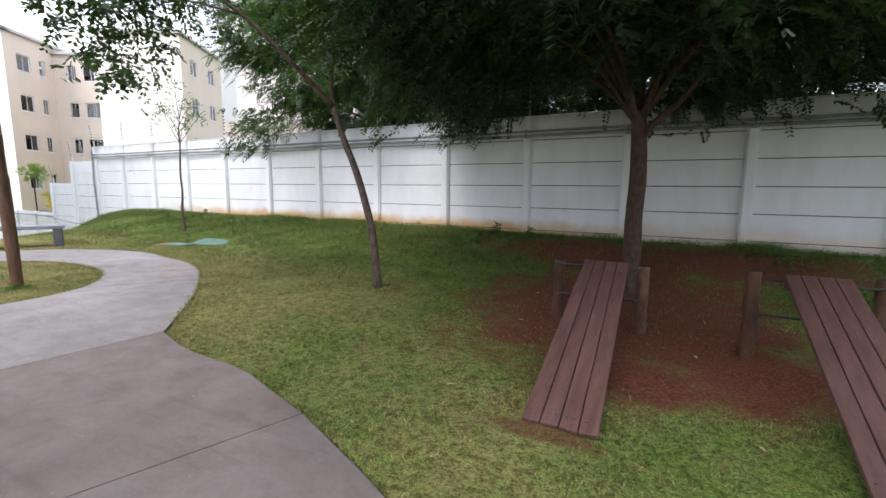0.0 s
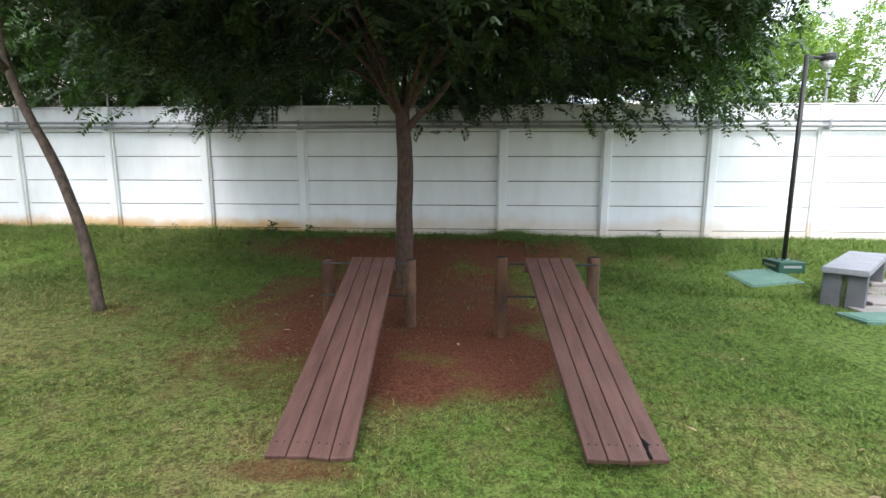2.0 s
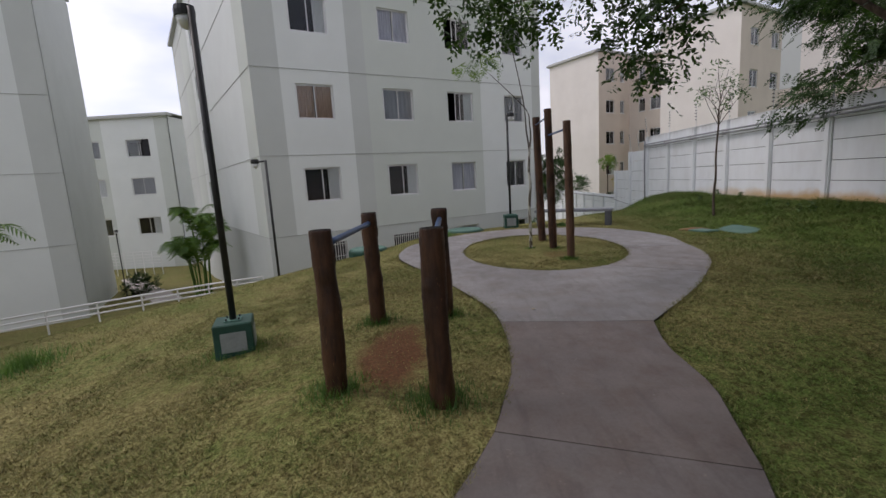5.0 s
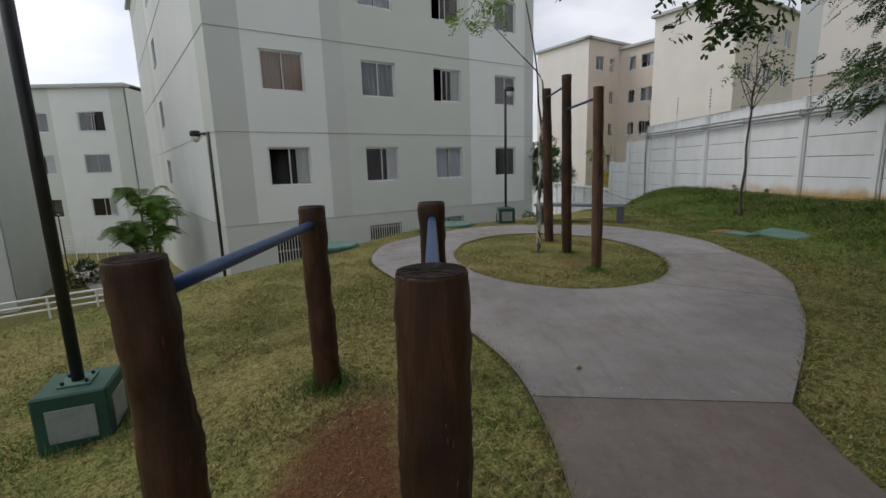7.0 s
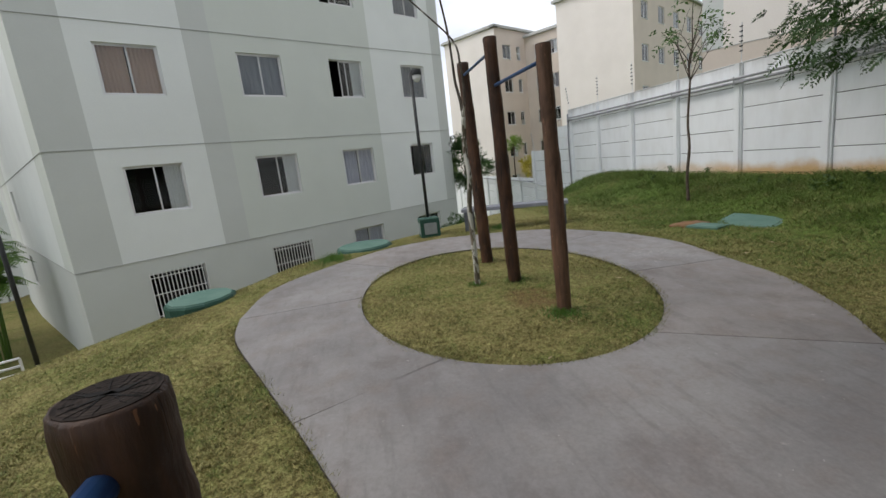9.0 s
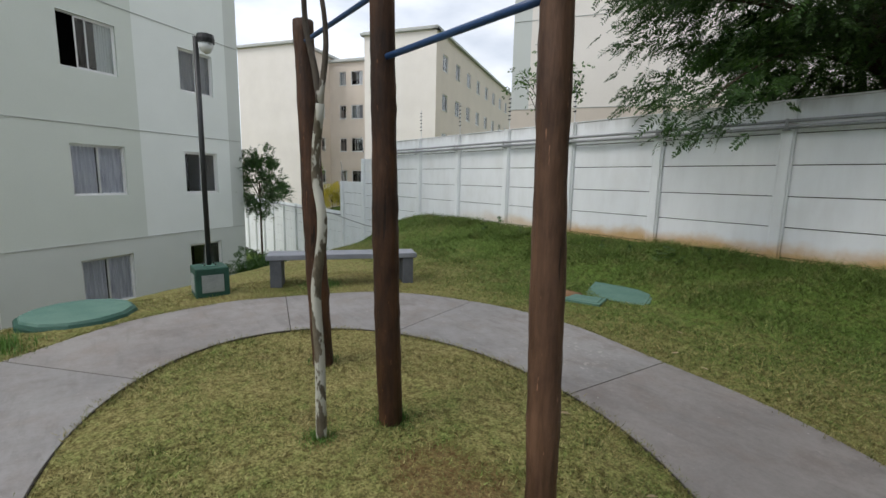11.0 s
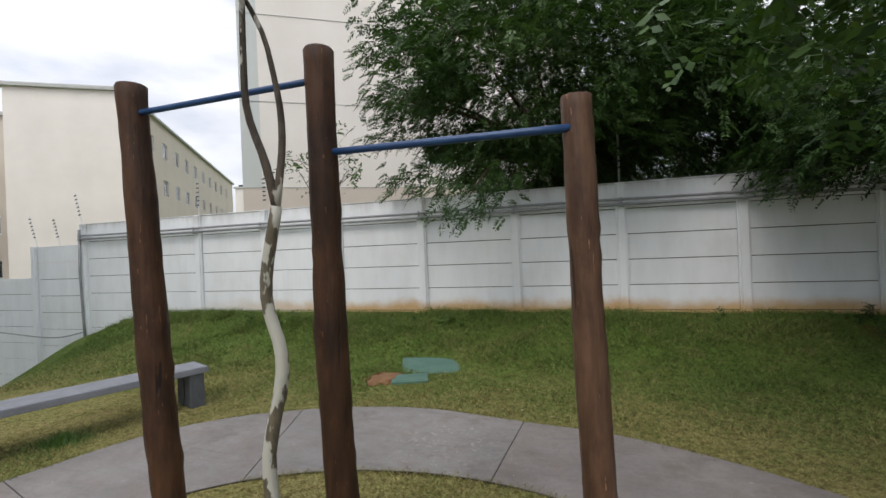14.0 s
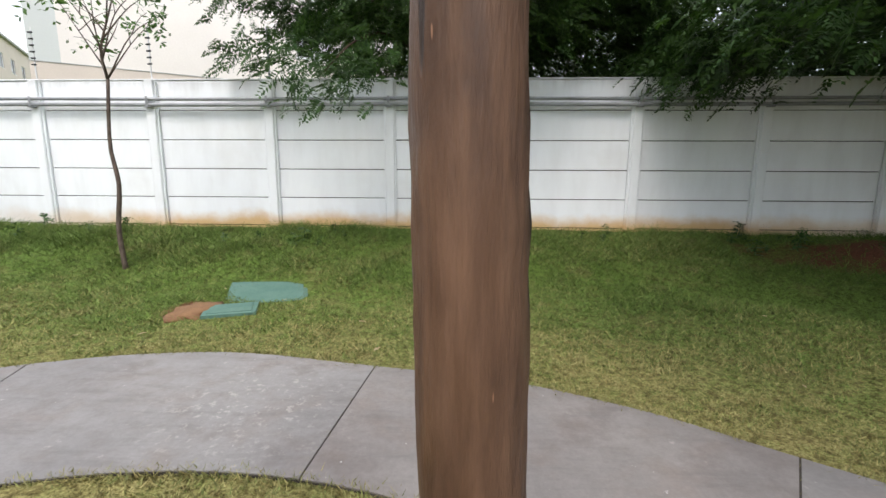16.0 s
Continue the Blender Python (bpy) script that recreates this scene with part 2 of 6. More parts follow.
def make_path(name="path_concrete", tint=(1, 1, 1)):
    m, n, l, p = nodes_of(name)
    pos = place_of(n)
    big, mid, fine = noise_node(n, l, pos, 0.7, 5), noise_node(n, l, pos, 3.5, 6), noise_node(n, l, pos, 120, 3)
    c = mix_node(n, l, ramp_node(n, l, big, 0.35, 0.68), (0.184, 0.177, 0.17), (0.252, 0.243, 0.231))
    c = mix_node(n, l, math_node(n, l, "MULTIPLY", ramp_node(n, l, mid, 0.45, 0.75), 0.5), c, (0.205, 0.172, 0.15))
    flecks = ramp_node(n, l, noise_node(n, l, pos, 9.0, 4, 0.7), 0.66, 0.72)
    c = mix_node(n, l, math_node(n, l, "MULTIPLY", flecks, 0.6), c, (0.36, 0.34, 0.31))
    r = n.new("ShaderNodeObjectInfo").outputs["Random"]
    c = mix_node(n, l, 1.0, c, mix_node(n, l, r, (1.0, 0.93, 0.9), (1.0, 1.0, 1.02)), "MULTIPLY")
    smear = ramp_node(n, l, noise_node(n, l, pos, 1.6, 7, 0.7), 0.52, 0.66)
    c = mix_node(n, l, math_node(n, l, "MULTIPLY", smear, 0.4), c, (0.125, 0.1, 0.09))
    grit = ramp_node(n, l, noise_node(n, l, pos, 38.0, 6, 0.75), 0.3, 0.7)
    c = mix_node(n, l, 1.0, c, mix_node(n, l, grit, (0.9, 0.895, 0.89), (1.07, 1.07, 1.07)), "MULTIPLY")
    trowel = n.new("ShaderNodeMapping")
    trowel.inputs["Scale"].default_value, trowel.inputs["Rotation"].default_value = (0.8, 5.0, 1), (0, 0, 1.2)
    l.new(pos, trowel.inputs["Vector"])
    wipe = ramp_node(n, l, noise_node(n, l, trowel.outputs[0], 2.2, 6, 0.65), 0.5, 0.68)
    c = mix_node(n, l, math_node(n, l, "MULTIPLY", wipe, 0.3), c, (0.11, 0.1, 0.095))
    chips = ramp_node(n, l, noise_node(n, l, pos, 22.0, 3), 0.73, 0.76)
    c = mix_node(n, l, math_node(n, l, "MULTIPLY", chips, 0.75), c, (0.5, 0.48, 0.45))
    # pale paint scuffs on one slab
    away = n.new("ShaderNodeVectorMath")
    away.operation = "DISTANCE"
    away.inputs[1].default_value = (-6.0, 4.4, 0.0)
    l.new(pos, away.inputs[0])
    scuff = math_node(n, l, "MULTIPLY", ramp_node(n, l, noise_node(n, l, pos, 19.0, 6, 0.7), 0.56, 0.64), ramp_node(n, l, away.outputs["Value"], 0.2, 0.8, 0.45, 0.0))
    c = mix_node(n, l, scuff, c, (0.46, 0.43, 0.38))
    c = mix_node(n, l, 1.0, c, tint, "MULTIPLY")
    l.new(c, p.inputs["Base Color"])
    l.new(ramp_node(n, l, mid, 0.3, 0.7, 0.55, 0.8), p.inputs["Roughness"])
    bump_node(n, l, math_node(n, l, "ADD", math_node(n, l, "MULTIPLY", fine, 0.3), mid), 0.25, 0.01, p)
    return m


def make_log(name, a, b, crack):
    """Stained round timber: blotched grain along the post, dark drying cracks, pale scratches."""
    m, n, l, p = nodes_of(name)
    co = n.new("ShaderNodeTexCoord").outputs["Object"]

    def along(k):
        mp = n.new("ShaderNodeMapping")
        mp.inputs["Scale"].default_value = (1, 1, k)
        l.new(co, mp.inputs["Vector"])
        return mp.outputs[0]

    grain = noise_node(n, l, along(0.2), 42, 6)
    blot = noise_node(n, l, along(0.45), 6, 5)
    f = math_node(n, l, "ADD", math_node(n, l, "MULTIPLY", blot, 0.8), math_node(n, l, "MULTIPLY", grain, 0.2))
    c = mix_node(n, l, ramp_node(n, l, f, 0.34, 0.64), a, b)
    line = ramp_node(n, l, noise_node(n, l, along(0.06), 24, 2), 0.69, 0.715)
    c = mix_node(n, l, math_node(n, l, "MULTIPLY", line, 0.8), c, crack)
    knot = ramp_node(n, l, noise_node(n, l, along(0.6), 9, 2), 0.72, 0.76)
    c = mix_node(n, l, math_node(n, l, "MULTIPLY", knot, 0.6), c, crack)
    streak = ramp_node(n, l, noise_node(n, l, along(0.09), 30, 5, 0.65), 0.34, 0.62)
    c = mix_node(n, l, 1.0, c, mix_node(n, l, streak, (0.74, 0.71, 0.68), (1.1, 1.1, 1.08)), "MULTIPLY")
    scratch = ramp_node(n, l, noise_node(n, l, along(0.14), 55, 2), 0.7, 0.72)
    c = mix_node(n, l, math_node(n, l, "MULTIPLY", scratch, 0.55), c, tuple(min(v * 3.2, 0.6) for v in b))
    l.new(c, p.inputs["Base Color"])
    l.new(ramp_node(n, l, grain, 0.3, 0.7, 0.45, 0.7), p.inputs["Roughness"])
    p.inputs["Specular IOR Level"].default_value = 0.35
    bump_node(n, l, math_node(n, l, "SUBTRACT", math_node(n, l, "ADD", grain, blot), line), 0.65, 0.01, p)
    return m


def make_bark(name, a, b, patchy=None, share=0.47):
    m, n, l, p = nodes_of(name)
    pos = place_of(n)
    mp = n.new("ShaderNodeMapping")
    mp.inputs["Scale"].default_value = (1, 1, 0.45)
    l.new(pos, mp.inputs["Vector"])
    g = noise_node(n, l, mp.outputs[0], 22, 6)
    c = mix_node(n, l, ramp_node(n, l, g, 0.3, 0.7), a, b)
    if patchy:
        q = noise_node(n, l, mp.outputs[0], 7.0, 4)
        c = mix_node(n, l, ramp_node(n, l, q, share, share + 0.03), c, patchy)
    l.new(c, p.inputs["Base Color"])
    p.inputs["Roughness"].default_value = 0.85
    bump_node(n, l, g, 0.6, 0.012, p)
    return m


def make_glass():
    """Clear panes that mirror the sky at a slant."""
    m, n, l, p = nodes_of("window_glass")
    clear, gloss, mix = n.new("ShaderNodeBsdfTransparent"), n.new("ShaderNodeBsdfGlossy"), n.new("ShaderNodeMixShader")
    clear.inputs[0].default_value = (0.96, 0.975, 0.975, 1)
    gloss.inputs["Roughness"].default_value = 0.03
    f = n.new("ShaderNodeLayerWeight")
    f.inputs["Blend"].default_value = 0.5
    slant = math_node(n, l, "POWER", f.outputs["Facing"], 3.5)
    l.new(math_node(n, l, "ADD", math_node(n, l, "MULTIPLY", slant, 0.5), 0.035), mix.inputs[0])
    l.new(clear.outputs[0], mix.inputs[1])
    l.new(gloss.outputs[0], mix.inputs[2])
    l.new(mix.outputs[0], n["Material Output"].inputs[0])
    return m


def plain(name, colour, rough=0.5, metal=0.0):
    return surface(name, tuple(c * 0.88 for c in colour), colour, rough=rough, metal=metal, coarse=3, fine=60, relief=0.05, depth=0.002)


def make_end_grain():
    """Sawn post end: dark weathered wood with faint year rings."""
    m, n, l, p = nodes_of("timber_end")
    co = n.new("ShaderNodeTexCoord").outputs["Object"]
    d = n.new("ShaderNodeVectorMath")
    d.operation = "LENGTH"
    l.new(co, d.inputs[0])
    wob = noise_node(n, l, co, 22, 3)
    turns = math_node(n, l, "ADD", math_node(n, l, "MULTIPLY", d.outputs["Value"], 620.0), math_node(n, l, "MULTIPLY", wob, 9.0))
    ring = ramp_node(n, l, math_node(n, l, "SINE", turns), -1.0, 1.0)
    blot = ramp_node(n, l, noise_node(n, l, co, 26, 5), 0.3, 0.7)
    c = mix_node(n, l, blot, (0.014, 0.0105, 0.0085), (0.045, 0.034, 0.028))
    c = mix_node(n, l, 1.0, c, mix_node(n, l, ring, (0.72, 0.72, 0.72), (1.18, 1.16, 1.14)), "MULTIPLY")
    l.new(c, p.inputs["Base Color"])
    p.inputs["Roughness"].default_value, p.inputs["Specular IOR Level"].default_value = 0.9, 0.15
    bump_node(n, l, math_node(n, l, "ADD", math_node(n, l, "MULTIPLY", ring, 0.3), blot), 0.4, 0.003, p)
    return m


M_END = make_end_grain()
M_GROUND, M_BLADE, M_WALL, M_PATH = make_ground(), make_blades(), make_wall_paint(), make_path()
M_PATH_BROWN = make_path("path_concrete_brown", (0.72, 0.645, 0.6))
M_LOG = make_log("timber_dark", (0.028, 0.012, 0.0058), (0.082, 0.036, 0.0165), (0.010, 0.006, 0.004))
M_LOG_OLD = make_log("timber_weathered", (0.057, 0.0285, 0.017), (0.136, 0.0725, 0.043), (0.018, 0.011, 0.008))
M_PLANK = surface("plank_stain", (0.07, 0.034, 0.027), (0.15, 0.078, 0.062), rough=0.6, coarse=2.0, fine=30, stretch=(9, 0.8, 4), relief=0.3, vary=0.25)
M_CRACK = plain("crack_dark", (0.006, 0.005, 0.004), 0.95)
M_BAR = surface("blue_paint", (0.014, 0.048, 0.14), (0.028, 0.08, 0.20), rough=0.35, coarse=6, fine=50)
M_BENCH = surface("bench_concrete", (0.17, 0.18, 0.20), (0.25, 0.26, 0.285), rough=0.75, coarse=4, fine=70)
# legs are a darker grey than the seat
M_BENCH_LEG = surface("bench_leg_dark_grey", (0.065, 0.07, 0.078), (0.11, 0.115, 0.125), rough=0.8, coarse=5, fine=70)
M_PIPE = surface("conduit_grey", (0.23, 0.24, 0.25), (0.36, 0.37, 0.38), rough=0.5, coarse=4, fine=50, metal=0.3)
M_BLACK = surface("black_paint", (0.012, 0.013, 0.014), (0.028, 0.03, 0.03), rough=0.45, coarse=5, fine=60)
M_GREEN = surface("green_paint", (0.01, 0.048, 0.032), (0.02, 0.08, 0.055), rough=0.6, coarse=5, fine=60)
M_COVER = surface("cover_paint", (0.055, 0.135, 0.105), (0.105, 0.19, 0.15), rough=0.7, coarse=3.5, fine=60)
M_GREYPANEL = surface("grey_panel", (0.21, 0.23, 0.22), (0.3, 0.32, 0.31), rough=0.6, coarse=6, fine=60)
M_WHITE = surface("facade_white", (0.69, 0.72, 0.70), (0.755, 0.785, 0.765), rough=0.85, coarse=0.5, fine=25, relief=0.1, ends=(0.25, 0.75))
M_GREYGREEN = surface("facade_grey_green", (0.565, 0.6, 0.555), (0.61, 0.645, 0.6), rough=0.85, coarse=0.5, fine=25, relief=0.1, ends=(0.25, 0.75))
M_GREYBAND = surface("facade_grey_band", (0.525, 0.55, 0.525), (0.57, 0.595, 0.57), rough=0.85, coarse=0.5, fine=25, relief=0.1)
M_CREAM = surface("facade_cream", (0.71, 0.665, 0.61), (0.79, 0.745, 0.69), rough=0.85, coarse=0.4, fine=20, relief=0.1)
M_TAN = surface("facade_tan", (0.58, 0.51, 0.44), (0.66, 0.58, 0.50), rough=0.85, coarse=0.4, fine=20, relief=0.1)
M_EAVE = surface("eave_metal", (0.36, 0.37, 0.35), (0.45, 0.46, 0.44), rough=0.6)
M_BELT = plain("belt_shadow_grey", (0.42, 0.43, 0.41), 0.8)
M_FRAME = plain("aluminium_frame", (0.74, 0.74, 0.74), 0.4, 0.15)
# near-black tone paints in the gloom of the rooms behind the windows
M_ROOM_SHADE = plain("room_shade", (0.03, 0.03, 0.03), 0.9)
M_GLASS = make_glass()
M_CURTAIN = {k: surface("curtain_" + k, c, d, rough=0.9, coarse=3, fine=40, stretch=(5, 5, 0.5)) for k, c, d in (
    ("brown", (0.50, 0.345, 0.265), (0.60, 0.42, 0.33)), ("white", (0.84, 0.84, 0.85), (0.9, 0.9, 0.9)),
    ("lilac", (0.5, 0.5, 0.62), (0.86, 0.85, 0.93)), ("grey", (0.27, 0.28, 0.31), (0.42, 0.43, 0.46)),
    ("dark", (0.06, 0.06, 0.065), (0.10, 0.10, 0.11)), ("orange", (0.5, 0.13, 0.07), (0.6, 0.2, 0.12)))}
M_BARK = make_bark("bark_brown", (0.034, 0.02, 0.013), (0.085, 0.05, 0.033))
M_BARK_MOTTLED = make_bark("bark_mottled", (0.07, 0.058, 0.038), (0.15, 0.125, 0.085), (0.44, 0.43, 0.37))
M_BARK_STEM = make_bark("bark_stem", (0.04, 0.03, 0.022), (0.10, 0.08, 0.06), (0.42, 0.40, 0.35), 0.56)
M_BARK_GREY = make_bark("bark_lichen", (0.05, 0.034, 0.024), (0.125, 0.092, 0.07))
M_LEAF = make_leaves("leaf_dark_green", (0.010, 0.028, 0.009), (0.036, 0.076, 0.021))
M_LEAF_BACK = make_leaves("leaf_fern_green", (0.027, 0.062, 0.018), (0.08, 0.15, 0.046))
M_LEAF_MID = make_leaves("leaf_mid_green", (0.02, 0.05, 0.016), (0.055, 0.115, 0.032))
M_LEAF_FEATHER = make_leaves("leaf_feathery_green", (0.035, 0.085, 0.02), (0.085, 0.165, 0.04))
M_LEAF_BROAD = make_leaves("leaf_broad_green", (0.018, 0.05, 0.012), (0.055, 0.115, 0.022), 0.4)
M_LEAF_LIGHT = make_leaves("leaf_light_green", (0.10, 0.18, 0.04), (0.19, 0.29, 0.06))
M_LEAF_YELLOW = make_leaves("leaf_yellow", (0.42, 0.33, 0.06), (0.5, 0.42, 0.1))
M_PALM = make_leaves("palm_green", (0.05, 0.12, 0.02), (0.13, 0.22, 0.04))
M_DRY = surface("dry_leaf", (0.35, 0.26, 0.15), (0.5, 0.4, 0.26), rough=0.8)
M_LAMPGLASS = plain("lamp_glass_clear", (0.75, 0.77, 0.78), 0.15)
M_RAIL = plain("white_rail_paint", (0.78, 0.78, 0.77), 0.5)
M_PAVE = surface("courtyard_paving", (0.36, 0.33, 0.30), (0.46, 0.42, 0.38), rough=0.9, coarse=1.5, fine=30)


# ---- mesh helpers ----
def link_mesh(name, bm, material, parent=None, label="", smooth=False):
    me = bpy.data.meshes.new(name)
    bm.to_mesh(me)
    bm.free()
    mats = material if isinstance(material, (list, tuple)) else [material]
    for m in mats:
        me.materials.append(m)
    if smooth:
        for poly in me.polygons:
            poly.use_smooth = True
    ob = new(name, me)
    if parent is not None:
        ob.parent = parent
    if label:
        ob["label"] = label
    return ob


def part(name, bm, material, parent, label="", smooth=False):
    return link_mesh(name, bm, material, parent, label, smooth)


def empty(name, m=None):
    ob = new(name)
    if m is not None:
        ob.matrix_world = m
    return ob


def add_box(bm, lo, hi, bevel=0.0, m=None, seg=1):
    r = bmesh.ops.create_cube(bm, size=1.0)
    vs = r["verts"]
    for v in vs:
        v.co = Vector([lo[i] + (v.co[i] + 0.5) * (hi[i] - lo[i]) for i in range(3)])
    if bevel:
        es = list({e for v in vs for e in v.link_edges})
        q = bmesh.ops.bevel(bm, geom=es, offset=bevel, segments=seg, affect="EDGES", clamp_overlap=True)
        vs = list({v for f in q["faces"] for v in f.verts} | {v for v in vs if v.is_valid})
    if m is not None:
        for v in vs:
            v.co = m @ v.co
    return vs


def box(lo, hi, bevel=0.0, m=None, seg=1):
    bm = bmesh.new()
    add_box(bm, lo, hi, bevel, m, seg)
    return bm


def add_tube(bm, pts, radii, sides=10, cap=True, wobble=0.0, seed=0):
    rnd = random.Random(seed)
    rings = []
    pts = [Vector(p) for p in pts]
    ref = Vector((0.13, 0.99, 0.05))
    for i, p in enumerate(pts):
        t = (pts[min(i + 1, len(pts) - 1)] - pts[max(i - 1, 0)]).normalized()
        a = t.cross(ref)
        if a.length < 0.05:
            a = t.cross(Vector((1, 0, 0)))
        a.normalize()
        b = t.cross(a)
        ring = []
        for k in range(sides):
            w = math.tau * k / sides
            r = radii[i] * (1 + rnd.uniform(-wobble, wobble))
            ring.append(bm.verts.new(p + a * math.cos(w) * r + b * math.sin(w) * r))
        rings.append(ring)
    for r0, r1 in zip(rings, rings[1:]):
        for k in range(sides):
            bm.faces.new((r0[k], r0[(k + 1) % sides], r1[(k + 1) % sides], r1[k]))
    if cap:
        bm.faces.new(rings[0][::-1])
        bm.faces.new(rings[-1])
    return rings


def tube(pts, radii, sides=10, wobble=0.0, seed=0):
    bm = bmesh.new()
    if isinstance(radii, (int, float)):
        radii = [radii] * len(pts)
    add_tube(bm, pts, radii, sides, True, wobble, seed)
    bmesh.ops.recalc_face_normals(bm, faces=bm.faces)
    return bm


def curve_pts(pts, n=24):
    """A smooth line through the given points."""
    p = [Vector(q) for q in pts]
    p = [2 * p[0] - p[1]] + p + [2 * p[-1] - p[-2]]
    out = []
    spans = len(p) - 3
    for i in range(n + 1):
        u = i / n * spans
        k = min(int(u), spans - 1)
        f = u - k
        a, b, c, d = p[k], p[k + 1], p[k + 2], p[k + 3]
        out.append(0.5 * ((2 * b) + (c - a) * f + (2 * a - 5 * b + 4 * c - d) * f * f + (3 * b - a - 3 * c + d) * f ** 3))
    return out


def mesh_from_arrays(name, verts, faces, material, parent=None, label=""):
    me = bpy.data.meshes.new(name)
    nv, nf, k = len(verts), len(faces), faces.shape[1]
    me.vertices.add(nv)
    me.vertices.foreach_set("co", np.asarray(verts, dtype=np.float32).ravel())
    me.loops.add(nf * k)
    me.loops.foreach_set("vertex_index", np.asarray(faces, dtype=np.int32).ravel())
    me.polygons.add(nf)
    me.polygons.foreach_set("loop_start", np.arange(nf, dtype=np.int32) * k)
    me.polygons.foreach_set("loop_total", np.full(nf, k, dtype=np.int32))
    me.update(calc_edges=True)
    me.materials.append(material)
    ob = new(name, me)
    if parent is not None:
        ob.parent = parent
    if label:
        ob["label"] = label
    return ob


# ---- lie of the land ----
FACE_P, FACE_D, FACE_N = Vector((-15.4, -5.6)), Vector((-0.539, 0.843)), Vector((0.843, 0.539))
ISLE = (-5.92, 2.22, 2.16, 1.56)


def sstep(a, b, v):
    t = np.clip((v - a) / (b - a), 0, 1)
    return t * t * (3 - 2 * t)


def land(x, y):
    x, y = np.asarray(x, dtype=float), np.asarray(y, dtype=float)
    z = -0.012 * np.clip(x + 3, 0, 9)
    z = z - 0.10 * sstep(1.2, 3.0, y) * sstep(-2.0, 1.0, x) * sstep(6.0, 3.4, y) * sstep(6.0, 3.0, x)
    z = z + 0.42 * sstep(6.6, 9.3, y)
    z = z + 0.028 * sstep(5.6, 7.4, y) * sstep(9.6, 8.9, y) * (np.sin(2.3 * x + 1.6 * np.sin(1.9 * y)) + np.sin(3.7 * y + 1.1 * x) + 0.7 * np.sin(4.9 * x - 2.7 * y))
    south = np.clip(-0.1 - y, 0, None)
    z = z - 0.125 * np.minimum(south, 9) * sstep(-0.1, -1.2, y)
    face = (x - FACE_P.x) * FACE_N.x + (y - FACE_P.y) * FACE_N.y
    z = z - 2.6 * sstep(8.6, 1.0, face)
    edge = (x + 9.0) * -0.796 + (y + 4.6) * -0.605
    low = sstep(0.05, 1.6, edge)
    z = np.where(edge > 0, np.minimum(z, z * (1 - low) + low * (-2.75 - 0.085 * np.clip(edge, 0, 26))), z)
    z = np.where(y > 9.7, z * sstep(30, 9.7, y) - 0.02, z)
    return z


def lz(x, y):
    return float(land(x, y))


# ---- ground sheet ----
def lines(a, b, fine_a, fine_b, step):
    inner = np.arange(fine_a, fine_b + 1e-6, step)
    left = fine_a - np.geomspace(0.5, fine_a - a, 26)[::-1]
    right = fine_b + np.geomspace(0.5, b - fine_b, 26)
    return np.concatenate([left, inner, right])


def build_ground():
    xs, ys = lines(-1500, 1500, -24, 12, 0.3), lines(-1500, 1500, -12, 11, 0.3)
    gx, gy = np.meshgrid(xs, ys)
    gz = land(gx, gy)
    near = (np.abs(gx + 6) < 20) & (np.abs(gy) < 12)
    rng = np.random.default_rng(3)
    gz = gz + np.where(near, rng.uniform(-0.012, 0.008, gz.shape), 0)
    verts = np.stack([gx.ravel(), gy.ravel(), gz.ravel()], 1)
    nx, ny = len(xs), len(ys)
    i = np.arange((ny - 1) * (nx - 1))
    a = (i // (nx - 1)) * nx + i % (nx - 1)
    faces = np.stack([a, a + 1, a + nx + 1, a + nx], 1)
    ob = mesh_from_arrays("ground", verts, faces, M_GROUND)
    for p in ob.data.polygons:
        p.use_smooth = True
    tagged(ob, "patchy green and straw-coloured lawn with bare red soil", "ground", kind="structure")


build_ground()


# ---- paved path ----
def isle_pt(theta):
    c, s = math.cos(theta), math.sin(theta)
    return ISLE[0] + ISLE[2] * c, ISLE[1] + ISLE[3] * s


def isle_theta(x, y):
    return math.atan2((y - ISLE[1]) / ISLE[3], (x - ISLE[0]) / ISLE[2])


def arc(a, b, n=12):
    """Rim of the round bed from point a counter-clockwise to point b."""
    ta, tb = isle_theta(*a), isle_theta(*b)
    if tb <= ta:
        tb += math.tau
    return [isle_pt(ta + (tb - ta) * k / n) for k in range(n + 1)]


def smooth2(pts, n=16):
    return [(p.x, p.y) for p in curve_pts([(x, y, 0) for x, y in pts], n)]


